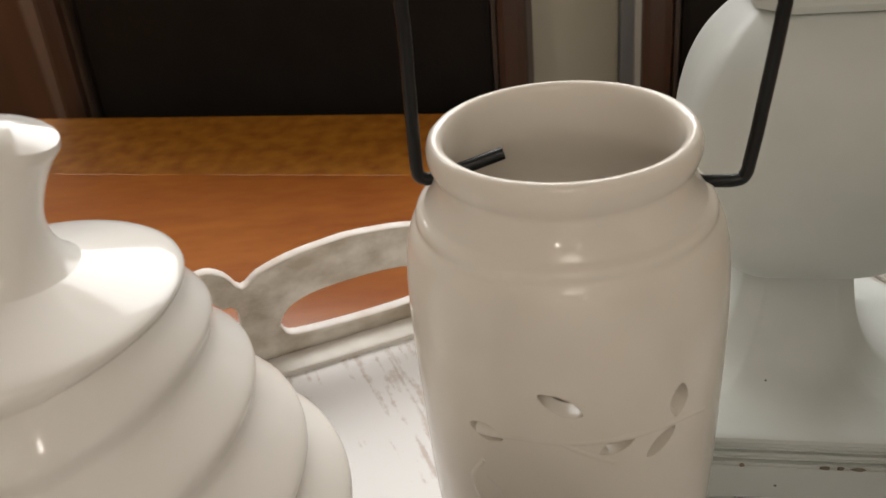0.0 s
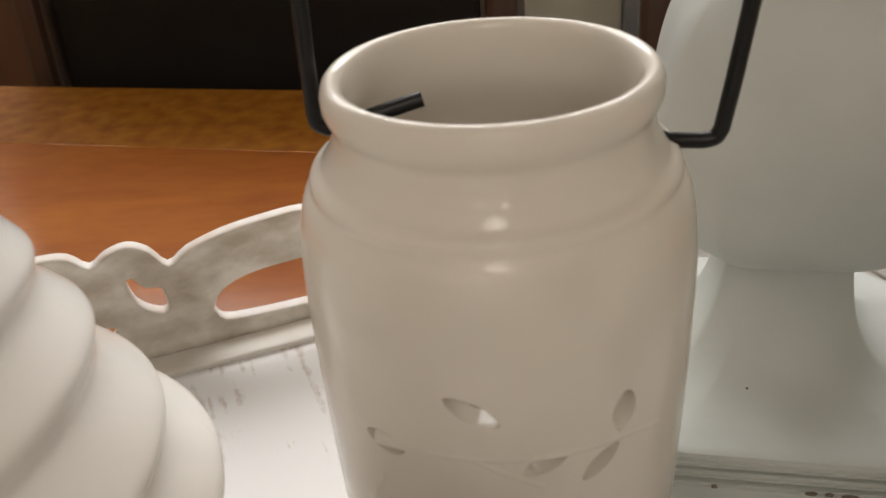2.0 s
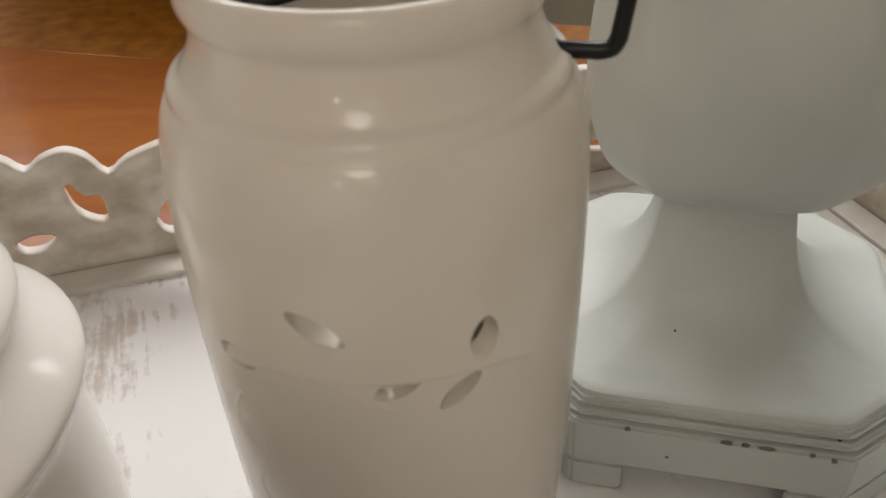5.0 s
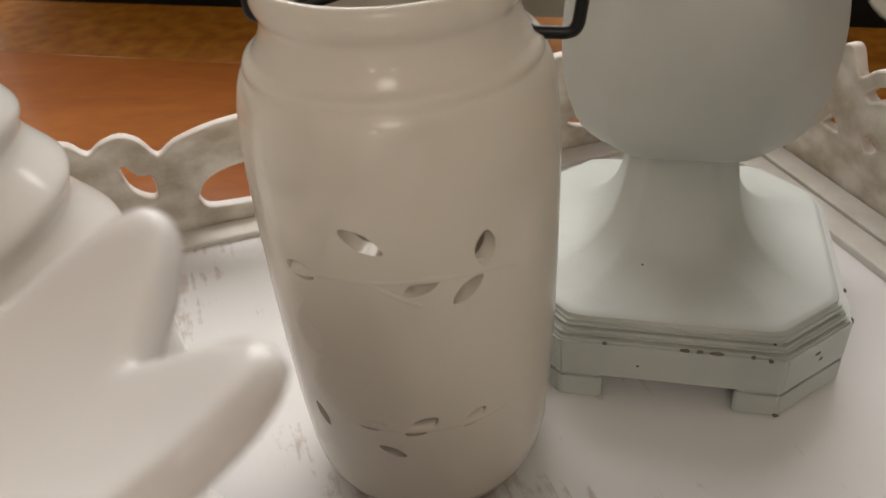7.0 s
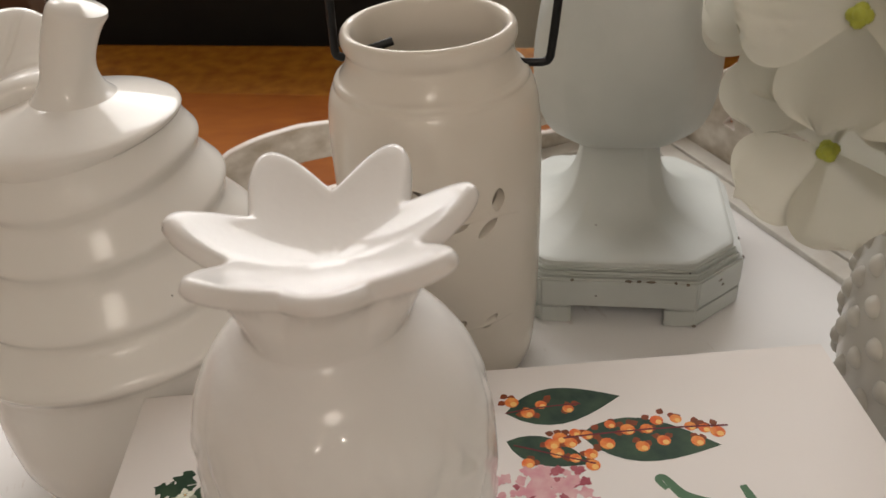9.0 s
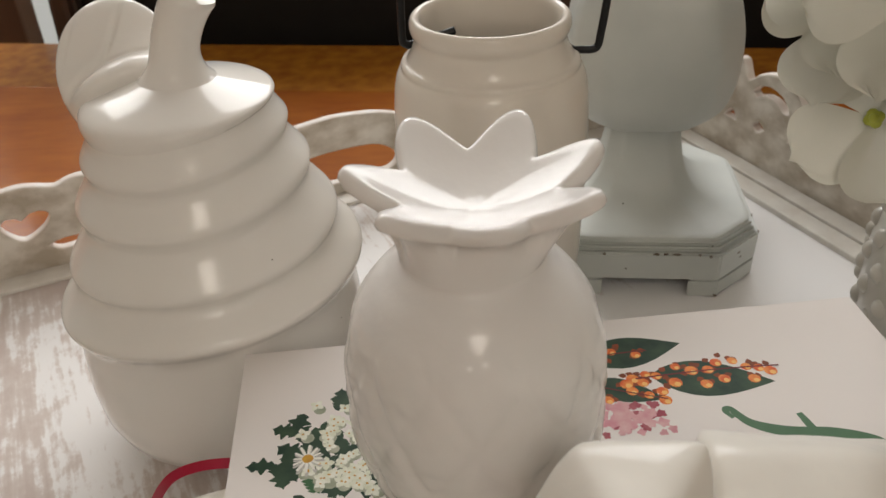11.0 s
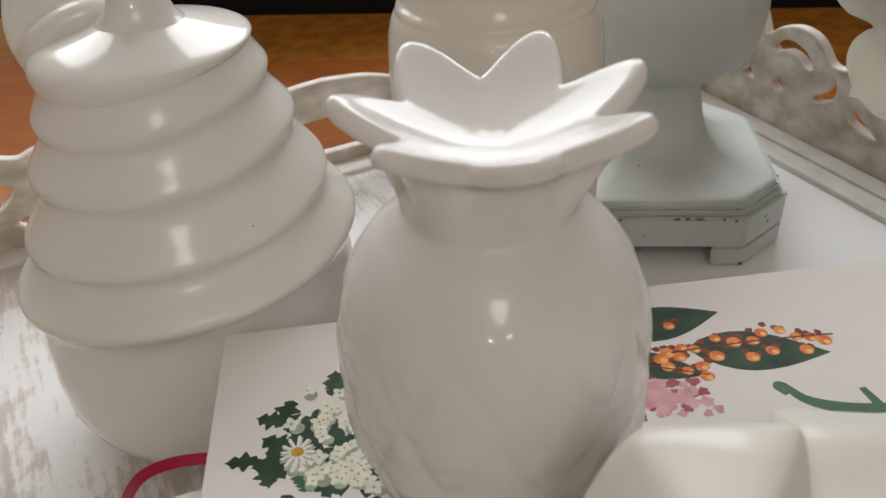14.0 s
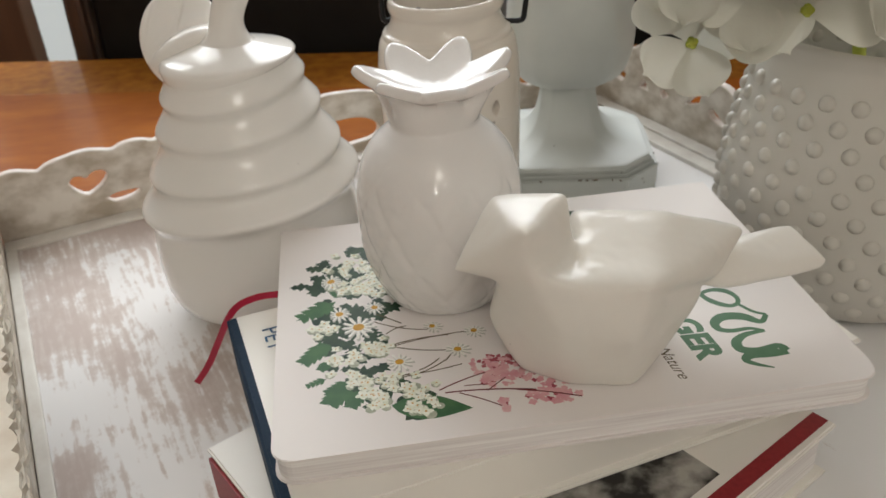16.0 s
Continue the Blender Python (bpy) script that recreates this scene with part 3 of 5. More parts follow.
mod = body_ob.modifiers.new("cut", "BOOLEAN")
mod.object, mod.operation, mod.solver = cut_ob, "DIFFERENCE", "EXACT"
me = baked(body_ob)
bpy.data.objects.remove(cut_ob)
me.polygons.foreach_set("use_smooth", [True] * len(me.polygons))
me.set_sharp_from_angle(angle=radians(45))
part("body", me, CREAM, jar)


def on_jar(turn, z, out=0.0):
    r = float(np.interp(z, [0.02, 0.040, 0.060, 0.080, 0.100, 0.112], [0.0350, 0.0370, 0.0380, 0.0386, 0.0389, 0.0389])) + out
    return (JX + r * math.sin(radians(turn)), JY - r * math.cos(radians(turn)), z)


for path in ([(-36, 0.0965), (-20, 0.0985), (-2, 0.0985), (18, 0.0985), (38, 0.0975), (50, 0.095)], [(-6, 0.0985), (4, 0.0945), (12, 0.0915)], [(-34, 0.088), (-40, 0.080), (-36, 0.073), (-28, 0.074), (-27, 0.080), (-33, 0.083)],
             [(-30, 0.070), (-36, 0.062), (-30, 0.055)], [(-20, 0.0510), (0, 0.0505), (22, 0.0505), (44, 0.0515)]):
    part("relief_vine", tube([on_jar(a, z, -0.00186) for a, z in smoothed(path, 10)], 0.0020, resolution=5), CREAM, jar)
bail = smoothed([(0.0282, 0.2036, 0.1482), (0.0205, 0.2017, 0.1465), (0.0120, 0.1998, 0.1448)], 3) + smoothed([(0.0100, 0.1993, 0.1446), (0.0082, 0.1990, 0.1458), (0.0078, 0.1990, 0.1480)], 4)
bail += smoothed([(0.0080, 0.199, 0.158), (0.0086, 0.199, 0.175), (0.0100, 0.199, 0.200), (0.020, 0.199, 0.232), (0.048, 0.199, 0.246), (0.076, 0.199, 0.234), (0.0895, 0.199, 0.205), (0.0880, 0.199, 0.178), (0.0852, 0.1990, 0.152)], 8)
bail += smoothed([(0.0838, 0.1990, 0.1420), (0.0828, 0.1990, 0.1402), (0.0806, 0.1990, 0.1396)], 4) + [(0.0740, 0.1988, 0.1400), (0.0662, 0.1985, 0.1432)]
part("bail_wire", tube(bail, 0.00155), BLACKWIRE, jar, "black iron wire bail")

# ---- pear jar ----
PX, PY = -0.067, 0.150
pear_prof = [(0, FLOOR_T), (0.0330, FLOOR_T), (0.0348, 0.0105), (0.0354, 0.0126), (0.0372, 0.0142), (0.0446, 0.0166), (0.0510, 0.0228), (0.0538, 0.0310), (0.0546, 0.0420), (0.0542, 0.0540), (0.0534, 0.0650), (0.0528, 0.0710),
             *smoothed([(0.0531, 0.0735), (0.0540, 0.0758), (0.0560, 0.0786), (0.0568, 0.0804), (0.0562, 0.0822), (0.0535, 0.0850), (0.0507, 0.0877), (0.0487, 0.0900), (0.0477, 0.0921), (0.0479, 0.0937), (0.0487, 0.0954), (0.0491, 0.0968),
                         (0.0486, 0.0984), (0.0465, 0.1013), (0.0438, 0.1049), (0.0416, 0.1082), (0.0405, 0.1106), (0.0403, 0.1121), (0.0406, 0.1138), (0.0413, 0.1156), (0.0416, 0.1170), (0.0411, 0.1187), (0.0392, 0.1214), (0.0370, 0.1244), (0.0355, 0.1268), (0.0348, 0.1288),
                         (0.0350, 0.1302), (0.0356, 0.1319), (0.0359, 0.1332), (0.0355, 0.1348), (0.0340, 0.1374), (0.0326, 0.1400), (0.0316, 0.1432)], 3)]
lid_prof = [(0.0300, 0.1430), (0.0320, 0.1432), (0.0324, 0.1444), (0.0328, 0.1460), (0.0325, 0.1474), (0.0313, 0.1484), (0.0290, 0.1493), (0.0250, 0.1505), (0.0190, 0.1522), (0.0130, 0.1538), (0.0085, 0.1552), (0, 0.1558)]


def tilt(a, r, z, i):
    win = max(0.0, min(1.0, (z - 0.045) / 0.03)) * max(0.0, min(1.0, (0.150 - z) / 0.008))
    x, y = r * math.cos(a), r * math.sin(a)
    return (PX + x, PY + y, z + win * (0.095 * x + 0.02 * y + 0.0010 * math.sin(2 * a + 60 * z)))


pear = thing("pear_canister", (PX, PY, FLOOR_T), "glossy white ceramic pear canister with ridged swirled sides", "canister")
part("body", lathe(pear_prof, (PX, PY), 112, tilt), WHITE, pear, smooth=60)
lid = part("lid", lathe(lid_prof, (PX, PY), 112, tilt), WHITE, pear, "domed ceramic lid", smooth=60)
stem_axis = smoothed([(-0.0660, 0.1510, 0.1500), (-0.0652, 0.1510, 0.1580), (-0.0640, 0.1515, 0.1660), (-0.0602, 0.1520, 0.1750), (-0.0562, 0.1520, 0.1810)], 4)
bm = bmesh.new()
prev = None
for k, p in enumerate(stem_axis):
    f = k / (len(stem_axis) - 1)
    r = 0.0120 * (1 - f) ** 6 + 0.0074 + 0.0010 * f**2 if k < len(stem_axis) - 1 else 0.0076
    ring = [bm.verts.new((p[0] + r * math.cos(a), p[1] + r * math.sin(a), p[2] - 0.35 * r * math.cos(a) * f)) for a in [2 * math.pi * j / 28 for j in range(28)]]
    if prev:
        for j in range(28):
            bm.faces.new((prev[j - 1], prev[j], ring[j], ring[j - 1]))
    prev = ring
cap = bm.verts.new((stem_axis[-1][0] + 0.0006, stem_axis[-1][1], stem_axis[-1][2] + 0.0018))
for j in range(28):
    bm.faces.new((prev[j - 1], prev[j], cap))
part("stem_knob", bm, WHITE, lid, "curved ceramic stem knob", smooth=60)


def pear_leaf():
    """A thick round leaf that leans against the stem: a raised rim, a swollen lower half and veins pressed into the upper half."""
    bm = bmesh.new()
    m = Matrix.Translation((-0.0890, 0.1610, 0.1545)) @ pose(0, 0, 0, 0, 0, 8) @ pose(0, 0, 0, 52, 0, 0) @ pose(0, 0, 0, 0, 0, 6)
    n = 44
    for side in (1, -1):
        grid = []
        for i in range(n + 1):
            row = []
            for j in range(n + 1):
                p, q = 2 * i / n - 1, 2 * j / n - 1
                x, y = p * math.sqrt(1 - q * q / 2), q * math.sqrt(1 - p * p / 2)
                rr = min(1.0, math.hypot(x, y))
                edge = math.sqrt(max(0.0, 1 - rr**6))
                fade = 1 - rr**4
                z = side * 0.0030 * edge - 0.0026 * x * x - 0.0030 * y * y
                if side > 0:
                    rib = y - 0.10 - 0.22 * x + 0.25 * x * x
                    z += fade * 0.0085 * math.exp(-(((rib + 0.34) / 0.30) ** 2)) - fade * 0.0024 * math.exp(-((rib / 0.09) ** 2))
                    z -= fade * 0.0014 * math.exp(-(((rib - 0.35) / 0.28) ** 2))
                    if rib > 0:
                        z -= fade * 0.0014 * math.exp(-((math.sin(4.2 * (x - 0.55 * y) + 0.9) / 0.17) ** 2)) * min(1.0, 6 * rib)
                row.append(bm.verts.new(m @ Vector((0.0212 * x, 0.0268 * y, z))))
            grid.append(row)
        for i in range(n):
            for j in range(n):
                bm.faces.new((grid[i][j], grid[i + 1][j], grid[i + 1][j + 1], grid[i][j + 1]))
    bmesh.ops.remove_doubles(bm, verts=bm.verts, dist=0.0002)
    return bm


part("leaf", pear_leaf(), WHITE, lid, "veined ceramic leaf", smooth=60)

# ---- pedestal ----
DX, DY = 0.1208, 0.267


def squared(rows, turn=-6.0, corner=0.0):
    """A loft of squares with cut corners: height, half width, half of the flat."""
    bm = bmesh.new()
    c, s = math.cos(radians(turn)), math.sin(radians(turn))
    prev, first = None, None
    for z, h, f in rows:
        ring = []
        for x, y in ((f, -h), (h, -f), (h, f), (f, h), (-f, h), (-h, f), (-h, -f), (-f, -h)):
            ring.append((DX + c * x - s * y, DY + s * x + c * y))
        for _ in range(2 if corner else 0):
            ring = [(p[0] + (q[0] - p[0]) * g, p[1] + (q[1] - p[1]) * g) for p, q in zip(ring, ring[1:] + ring[:1]) for g in (corner, 1 - corner)]
        ring = [bm.verts.new((x, y, z)) for x, y in ring]
        if prev:
            for k in range(len(ring)):
                bm.faces.new((prev[k - 1], prev[k], ring[k], ring[k - 1]))
        first, prev = first or ring, ring
    bm.faces.new(first)
    bm.faces.new(prev)
    return bm


ped = thing("candle_pedestal", (DX, DY, FLOOR_T), "chunky grey-green painted wooden candle pedestal with chipped edges", "candle holder")
plinth = squared([(0.0190, 0.0548, 0.0338), (0.0340, 0.0551, 0.0340)])
bmesh.ops.bevel(plinth, geom=plinth.edges[:], offset=0.0009, segments=2, affect="EDGES")
part("plinth", plinth, GREYWOOD, ped, smooth=40)
for k in range(4):
    bm = bmesh.new()
    turn = radians(-6 + 90 * k)
    pts = [(0.0200, -0.0547), (0.0337, -0.0547), (0.0547, -0.0337), (0.0547, -0.0200), (0.028, -0.028)]
    lo = [bm.verts.new((DX + math.cos(turn) * x - math.sin(turn) * y, DY + math.sin(turn) * x + math.cos(turn) * y, FLOOR_T)) for x, y in pts]
    hi = [bm.verts.new(v.co + Vector((0, 0, 0.0096))) for v in lo]
    bm.faces.new(lo)
    bm.faces.new(hi)
    for j in range(5):
        bm.faces.new((lo[j - 1], lo[j], hi[j], hi[j - 1]))
    bmesh.ops.bevel(bm, geom=bm.edges[:], offset=0.0009, segments=2, affect="EDGES")
    part("foot", bm, GREYWOOD, ped, smooth=40)
for z0, z1, h in ((0.0340, 0.0364, 0.0535), (0.0364, 0.0388, 0.0521)):
    bm = squared([(z0, h, h * 0.62), (z1, h, h * 0.62)])
    bmesh.ops.bevel(bm, geom=bm.edges[:], offset=0.0011, segments=2, affect="EDGES")
    part("step_moulding", bm, GREYWOOD, ped, smooth=40)
flare = [(0.0388, 0.0507, 0.0314), (0.0402, 0.0504, 0.0312)] + [(z, h, (0.64 - 0.02 * h / 0.05) * h) for h, z in smoothed([(0.0496, 0.0406), (0.0430, 0.0414), (0.0360, 0.0430), (0.0300, 0.0456), (0.0252, 0.0496), (0.0216, 0.0552), (0.0192, 0.0625), (0.0177, 0.0705), (0.0168, 0.0780), (0.0166, 0.0860)], 5)]
part("flared_neck", squared(flare, corner=0.06), GREYWOOD, ped, smooth=50)
bulb_rows = [(z, h, 0.60 * h) for h, z in smoothed([(0.0166, 0.0796), (0.0212, 0.0808), (0.0262, 0.0836), (0.0310, 0.0880), (0.0346, 0.0938), (0.0371, 0.1020), (0.0384, 0.1110), (0.0386, 0.1210), (0.0376, 0.1310), (0.0350, 0.1420), (0.0305, 0.1510), (0.0245, 0.1585), (0.0195, 0.1630)], 4)]
part("bulb", squared(bulb_rows, corner=0.10), GREYWOOD, ped, smooth=50)
part("candle_cup", squared([(0.1630, 0.0215, 0.0130), (0.1650, 0.0222, 0.0134), (0.1690, 0.0215, 0.0130), (0.1760, 0.0200, 0.0120), (0.1900, 0.0200, 0.0120), (0.2040, 0.0300, 0.018), (0.2100, 0.0310, 0.0185)]), GREYWOOD, ped, smooth=28)

# worn chips along the plinth's edges, bare wood showing
CHIPWOOD = material("bare_chip", (0.13, 0.10, 0.075), 0.8, spots=(0.22, 0.18, 0.13), scale=900, mix=0.3)
rnd = random.Random(8)
for x, y, z, long in ((0.0040, -0.0550, 0.0337, 0.0030), (0.0085, -0.0550, 0.0338, 0.0022), (0.0135, -0.0550, 0.0337, 0.0042), (0.0240, -0.0550, 0.0336, 0.0014), (0.0290, -0.0550, 0.0328, 0.0016), (0.0440, -0.0446, 0.0290, 0.0030), (0.0455, -0.0431, 0.0256, 0.0018), (0.0550, -0.0320, 0.0328, 0.0026), (0.0550, -0.0170, 0.0332, 0.0020),
                      (0.0335, -0.0548, 0.0106, 0.0020), (-0.0200, -0.0550, 0.0336, 0.0016)):
    bm = bmesh.new()
    bmesh.ops.create_icosphere(bm, subdivisions=2, radius=1.0)
    for v in bm.verts:
        v.co *= 1 + rnd.uniform(-0.22, 0.22)
    c, s = math.cos(radians(-6)), math.sin(radians(-6))
    bm.transform(Matrix.Translation((DX + c * x - s * y, DY + s * x + c * y, z)) @ pose(0, 0, 0, 0, 0, -6 + (45 if 0.042 < x < 0.05 else 90 if x >= 0.05 else 0)) @ Matrix.Diagonal((long / 2, 0.00045, 0.0007, 1)))
    part("chip", bm, CHIPWOOD, ped, "bare wood chip in the paint", smooth=60)

# ---- pineapple ----
AX, AY, COVER_Z = 0.0290, 0.0450, 0.0745
CX, CY = 0.0304, 0.0472
# where the crown's leaves point, in degrees; the leaf to the front is short
TIPS = [16, 66, 122, 181, 228.5, 278, 327]


def leaf_reach(a):
    """0 at a notch between two crown leaves, 1 at a leaf's rounded tip."""
    d = math.degrees(a) % 360
    best, height = 0.0, 1.0
    for k, tip in enumerate(TIPS):
        off = (d - tip + 180) % 360 - 180
        room = ((TIPS[(k + 1) % 7] - tip) % 360 if off > 0 else (tip - TIPS[k - 1]) % 360) / 2
        if abs(off) <= room:
            f = off / room
            best = 0.45 * (math.sqrt(1.05) - math.sqrt(f * f + 0.05)) / (math.sqrt(1.05) - math.sqrt(0.05)) + 0.55 * (0.5 + 0.5 * math.cos(math.pi * f))
            height = 0.40 if k == 5 else 1.0
    return best * height


def bowl(r):
    return 0.1597 + 0.0127 * (r / 0.03) ** 1.6


def crown_shape(a, r, z, i):
    edge = 0.0190 + 0.0104 * leaf_reach(a)
    if i < 9:
        rr = edge * (0.0, 0.2, 0.38, 0.54, 0.68, 0.80, 0.89, 0.955, 1.0)[i]
        zz = bowl(rr) - (0, 0, 0, 0, 0, 0, 0, 0.0002, 0.0009)[i]
    elif i < 13:
        rr, zz = edge + (0.0010, 0.0014, 0.0010, -0.0003)[i - 9], bowl(edge) - (0.0019, 0.0030, 0.0041, 0.0050)[i - 9]
    else:
        k = i - 13
        far = edge - 0.020
        rr, zz = (edge - 0.0022 - 0.12 * far, 0.0190 + 0.35 * far, 0.0179 + 0.08 * far, 0.0170)[k], (bowl(edge) - 0.0062, 0.1577 + 0.30 * far, 0.1535, 0.1498)[k]
    f = 1.0 if i < 13 else (1.0, 0.75, 0.35, 0.0)[i - 13]
    return (AX + (CX - AX) * f + rr * math.cos(a), AY + (CY - AY) * f + rr * math.sin(a), zz)


belly = smoothed([(0.0170, 0.1498), (0.0174, 0.1485), (0.0200, 0.1461), (0.0245, 0.1418), (0.0290, 0.1348), (0.0320, 0.1246), (0.0331, 0.1130), (0.0328, 0.1020), (0.0312, 0.0920), (0.0285, 0.0825), (0.0258, 0.0772), (0.0240, COVER_Z + 0.0006), (0.0215, COVER_Z)], 9)


def belly_shape(a, r, z, i):
    """Rows of lozenges, each a shallow cushion with a crisp lower edge, fading towards the neck."""
    rr = r
    if r > 0:
        win = max(0.0, min(1.0, (0.141 - z) / 0.018)) * max(0.0, min(1.0, (z - 0.0752) / 0.005))
        warp = noise.noise((50 * r * math.cos(a), 50 * r * math.sin(a), 60 * z))
        p, q = 5 * a + 95 * z + 0.45 * warp, 5 * a - 95 * z + 0.35 * warp
        g1, g2 = abs(math.sin(p)), abs(math.sin(q))
        cushion = min(g1, g2)
        rr += win * (0.0009 * min(1.0, cushion / 0.55) ** 0.6 - 0.0009 + 0.00035 * math.sin(p) * math.sin(q))
        rr += win * 0.0006 * noise.noise((110 * r * math.cos(a), 110 * r * math.sin(a), 150 * z)) + win * 0.0003 * noise.noise((330 * r * math.cos(a), 330 * r * math.sin(a), 360 * z))
    return (AX + rr * math.cos(a), AY + rr * math.sin(a), z)


pine = thing("pineapple_vase", (AX, AY, COVER_Z), "small white porcelain pineapple ornament standing on the stack of books", "ornament")
part("crown", lathe([(0.0 if k == 0 else 0.02, 0) for k in range(17)], (AX, AY), 168, crown_shape), PINE, pine, "open star of seven thick leaves", smooth=75)
part("body", lathe([*belly, (0.0, COVER_Z)], (AX, AY), 220, belly_shape), PINE, pine, smooth=75)

# ---- bird ----
def hull(bm, pts):
    vs = [bm.verts.new(p) for p in pts]
    bmesh.ops.convex_hull(bm, input=vs)
    for v in [v for v in bm.verts if not v.link_faces]:
        bm.verts.remove(v)


def bird():
    bm = bmesh.new()
    for pts in (
        # head with its flat three-cornered crown and the beak
        [(0.0446, -0.0098, 0.1448), (0.0702, -0.0098, 0.1430), (0.0525, -0.0384, 0.1442), (0.0290, -0.0180, 0.1195), (0.0447, -0.0235, 0.1185), (0.047, 0.000, 0.119), (0.0535, -0.0362, 0.1290), (0.0705, -0.0240, 0.1200), (0.0705, 0.000, 0.120)],
        # breast and base
        [(0.0530, -0.0163, COVER_Z - 0.001), (0.0690, -0.0265, COVER_Z - 0.001), (0.0905, -0.0305, COVER_Z - 0.001), (0.1045, -0.0135, COVER_Z - 0.001), (0.098, 0.018, COVER_Z - 0.001), (0.062, 0.021, COVER_Z - 0.001), (0.0420, -0.0140, 0.098), (0.0435, -0.0060, 0.088),
         (0.0445, -0.0215, 0.1170), (0.0540, -0.0345, 0.1180), (0.0640, -0.0385, 0.1050), (0.0880, -0.0410, 0.1020), (0.0705, -0.0410, 0.1225), (0.0915, -0.0395, 0.1185), (0.119, -0.0130, 0.100), (0.114, 0.020, 0.100), (0.052, 0.023, 0.100), (0.060, 0.010, 0.121), (0.0535, -0.0365, 0.1290)],
        # back and folded wings
        [(0.0740, 0.0020, 0.1290), (0.0800, -0.0020, 0.1300), (0.1065, -0.0010, 0.1275), (0.1385, 0.0045, 0.1140), (0.1360, 0.0125, 0.1125), (0.0712, -0.0388, 0.1240), (0.0920, -0.0405, 0.1210), (0.1230, -0.0140, 0.1060), (0.124, 0.019, 0.110), (0.120, -0.004, 0.098), (0.075, -0.010, 0.105), (0.074, 0.014, 0.122)],
        # tail
        [(0.118, 0.000, 0.1070), (0.120, -0.010, 0.0990), (0.116, 0.016, 0.100), (0.1635, 0.0240, 0.1050), (0.1725, 0.0050, 0.0980), (0.1700, 0.0040, 0.0930), (0.161, 0.022, 0.0985), (0.128, -0.003, 0.0935)],
    ):
        one = bmesh.new()
        hull(one, pts)
        me = finish(one)
        bm.from_mesh(me)
        bpy.data.meshes.remove(me)
    ob = new("bird", finish(bm))
    re = ob.modifiers.new("r", "REMESH")
    re.mode, re.voxel_size = "VOXEL", 0.0009
    sm = ob.modifiers.new("s", "SMOOTH")
    sm.factor, sm.iterations = 0.6, 75
    me = baked(ob)
    # hand-made unevenness of the glazed clay
    normals = [v.normal.copy() for v in me.vertices]
    for v, way in zip(me.vertices, normals):
        v.co += way * (0.0006 * noise.noise(v.co * 70) + 0.00012 * noise.noise(v.co * 260))
        v.co.z = max(v.co.z, COVER_Z)
    me.polygons.foreach_set("use_smooth", [True] * len(me.polygons))
    return me


whole("bird_figurine", bird(), BISQUE, "faceted white ceramic bird figurine resting on a floral book", "figurine")

# ---- books ----
def block(quad, z0, z1, round_at=(), radius=0.006, bevel=0.0):
    """A plate over a four-cornered plan; corners listed in round_at are rounded."""
    bm = bmesh.new()
    ring = []
    for k, p in enumerate(quad):
        p, a, b = Vector(p), Vector(quad[k - 1]), Vector(quad[(k + 1) % 4])
        if k in round_at:
            da, db = (a - p).normalized(), (b - p).normalized()
            c = p + (da + db) * radius
            for j in range(7):
                f = j / 6 * math.pi / 2
                ring.append(c - db * radius * math.cos(f) - da * radius * math.sin(f))
        else:
            ring.append(p)
    lo, hi = [bm.verts.new((p.x, p.y, z0)) for p in ring], [bm.verts.new((p.x, p.y, z1)) for p in ring]
    bm.faces.new(lo)
    bm.faces.new(hi)
    for j in range(len(ring)):
        bm.faces.new((lo[j - 1], lo[j], hi[j], hi[j - 1]))
    if bevel:
        bmesh.ops.bevel(bm, geom=[e for e in bm.edges if abs(e.verts[0].co.z - e.verts[1].co.z) < 1e-6], offset=bevel, segments=2, affect="EDGES")
    return bm


def inset(quad, d):
    c = sum((Vector(p) for p in quad), Vector((0, 0))) / 4
    out = []
    for k, p in enumerate(quad):
        p = Vector(p)
        da, db = (Vector(quad[k - 1]) - p).normalized(), (Vector(quad[(k + 1) % 4]) - p).normalized()
        out.append(p + (da + db) * d)
    return out


def plan(corner, along, wide, deep):
    """Four corners from one, with the direction of the width in degrees; the depth runs to its right."""
    u = Vector((math.cos(radians(along)), math.sin(radians(along))))
    v = Vector((u.y, -u.x))
    c = Vector(corner)
    return [c, c + u * wide, c + u * wide + v * deep, c + v * deep]


FLORA = plan((-0.0470, 0.1012), 5.1, 0.2105, 0.1555)
flora = thing("journal", (*(sum(FLORA, Vector((0, 0))) / 4), 0.0637), "blush paper-covered journal with printed wild flowers and green lettering", "book", "stack of books")
part("cover", block(FLORA, 0.0735, COVER_Z, (2, 3), 0.0075, 0.0003), COVER, flora)
part("back_cover", block(FLORA, 0.0637, 0.0646, (2, 3), 0.0075, 0.0003), COVER, flora)
part("page_block", block(inset(FLORA, 0.0012), 0.0646, 0.0735, (2, 3), 0.0068), PAPER, flora, "white page edges")
part("spine", block(plan((-0.0470, 0.1012), 5.1, 0.203, 0.0011), 0.0646, 0.0735), COVER, flora)
NAVYP = plan((-0.0650, 0.0470), 18.0, 0.225, 0.1230)
navy = thing("picture_book", (*(sum(NAVYP, Vector((0, 0))) / 4), 0.0362), "white covered hardback book with navy cloth spine edge", "book", "stack of books")
part("cover", block(NAVYP, 0.0612, 0.0637, (), 0.004, 0.0006), JACKET, navy)
part("spine", block(plan((-0.0662, 0.0466), 18.0, 0.0055, 0.1230), 0.0360, 0.0640, (), 0.004, 0.0012), NAVY, navy, "navy cloth spine")
part("back_cover", block(NAVYP, 0.0362, 0.0385, (), 0.004, 0.0006), JACKET, navy)
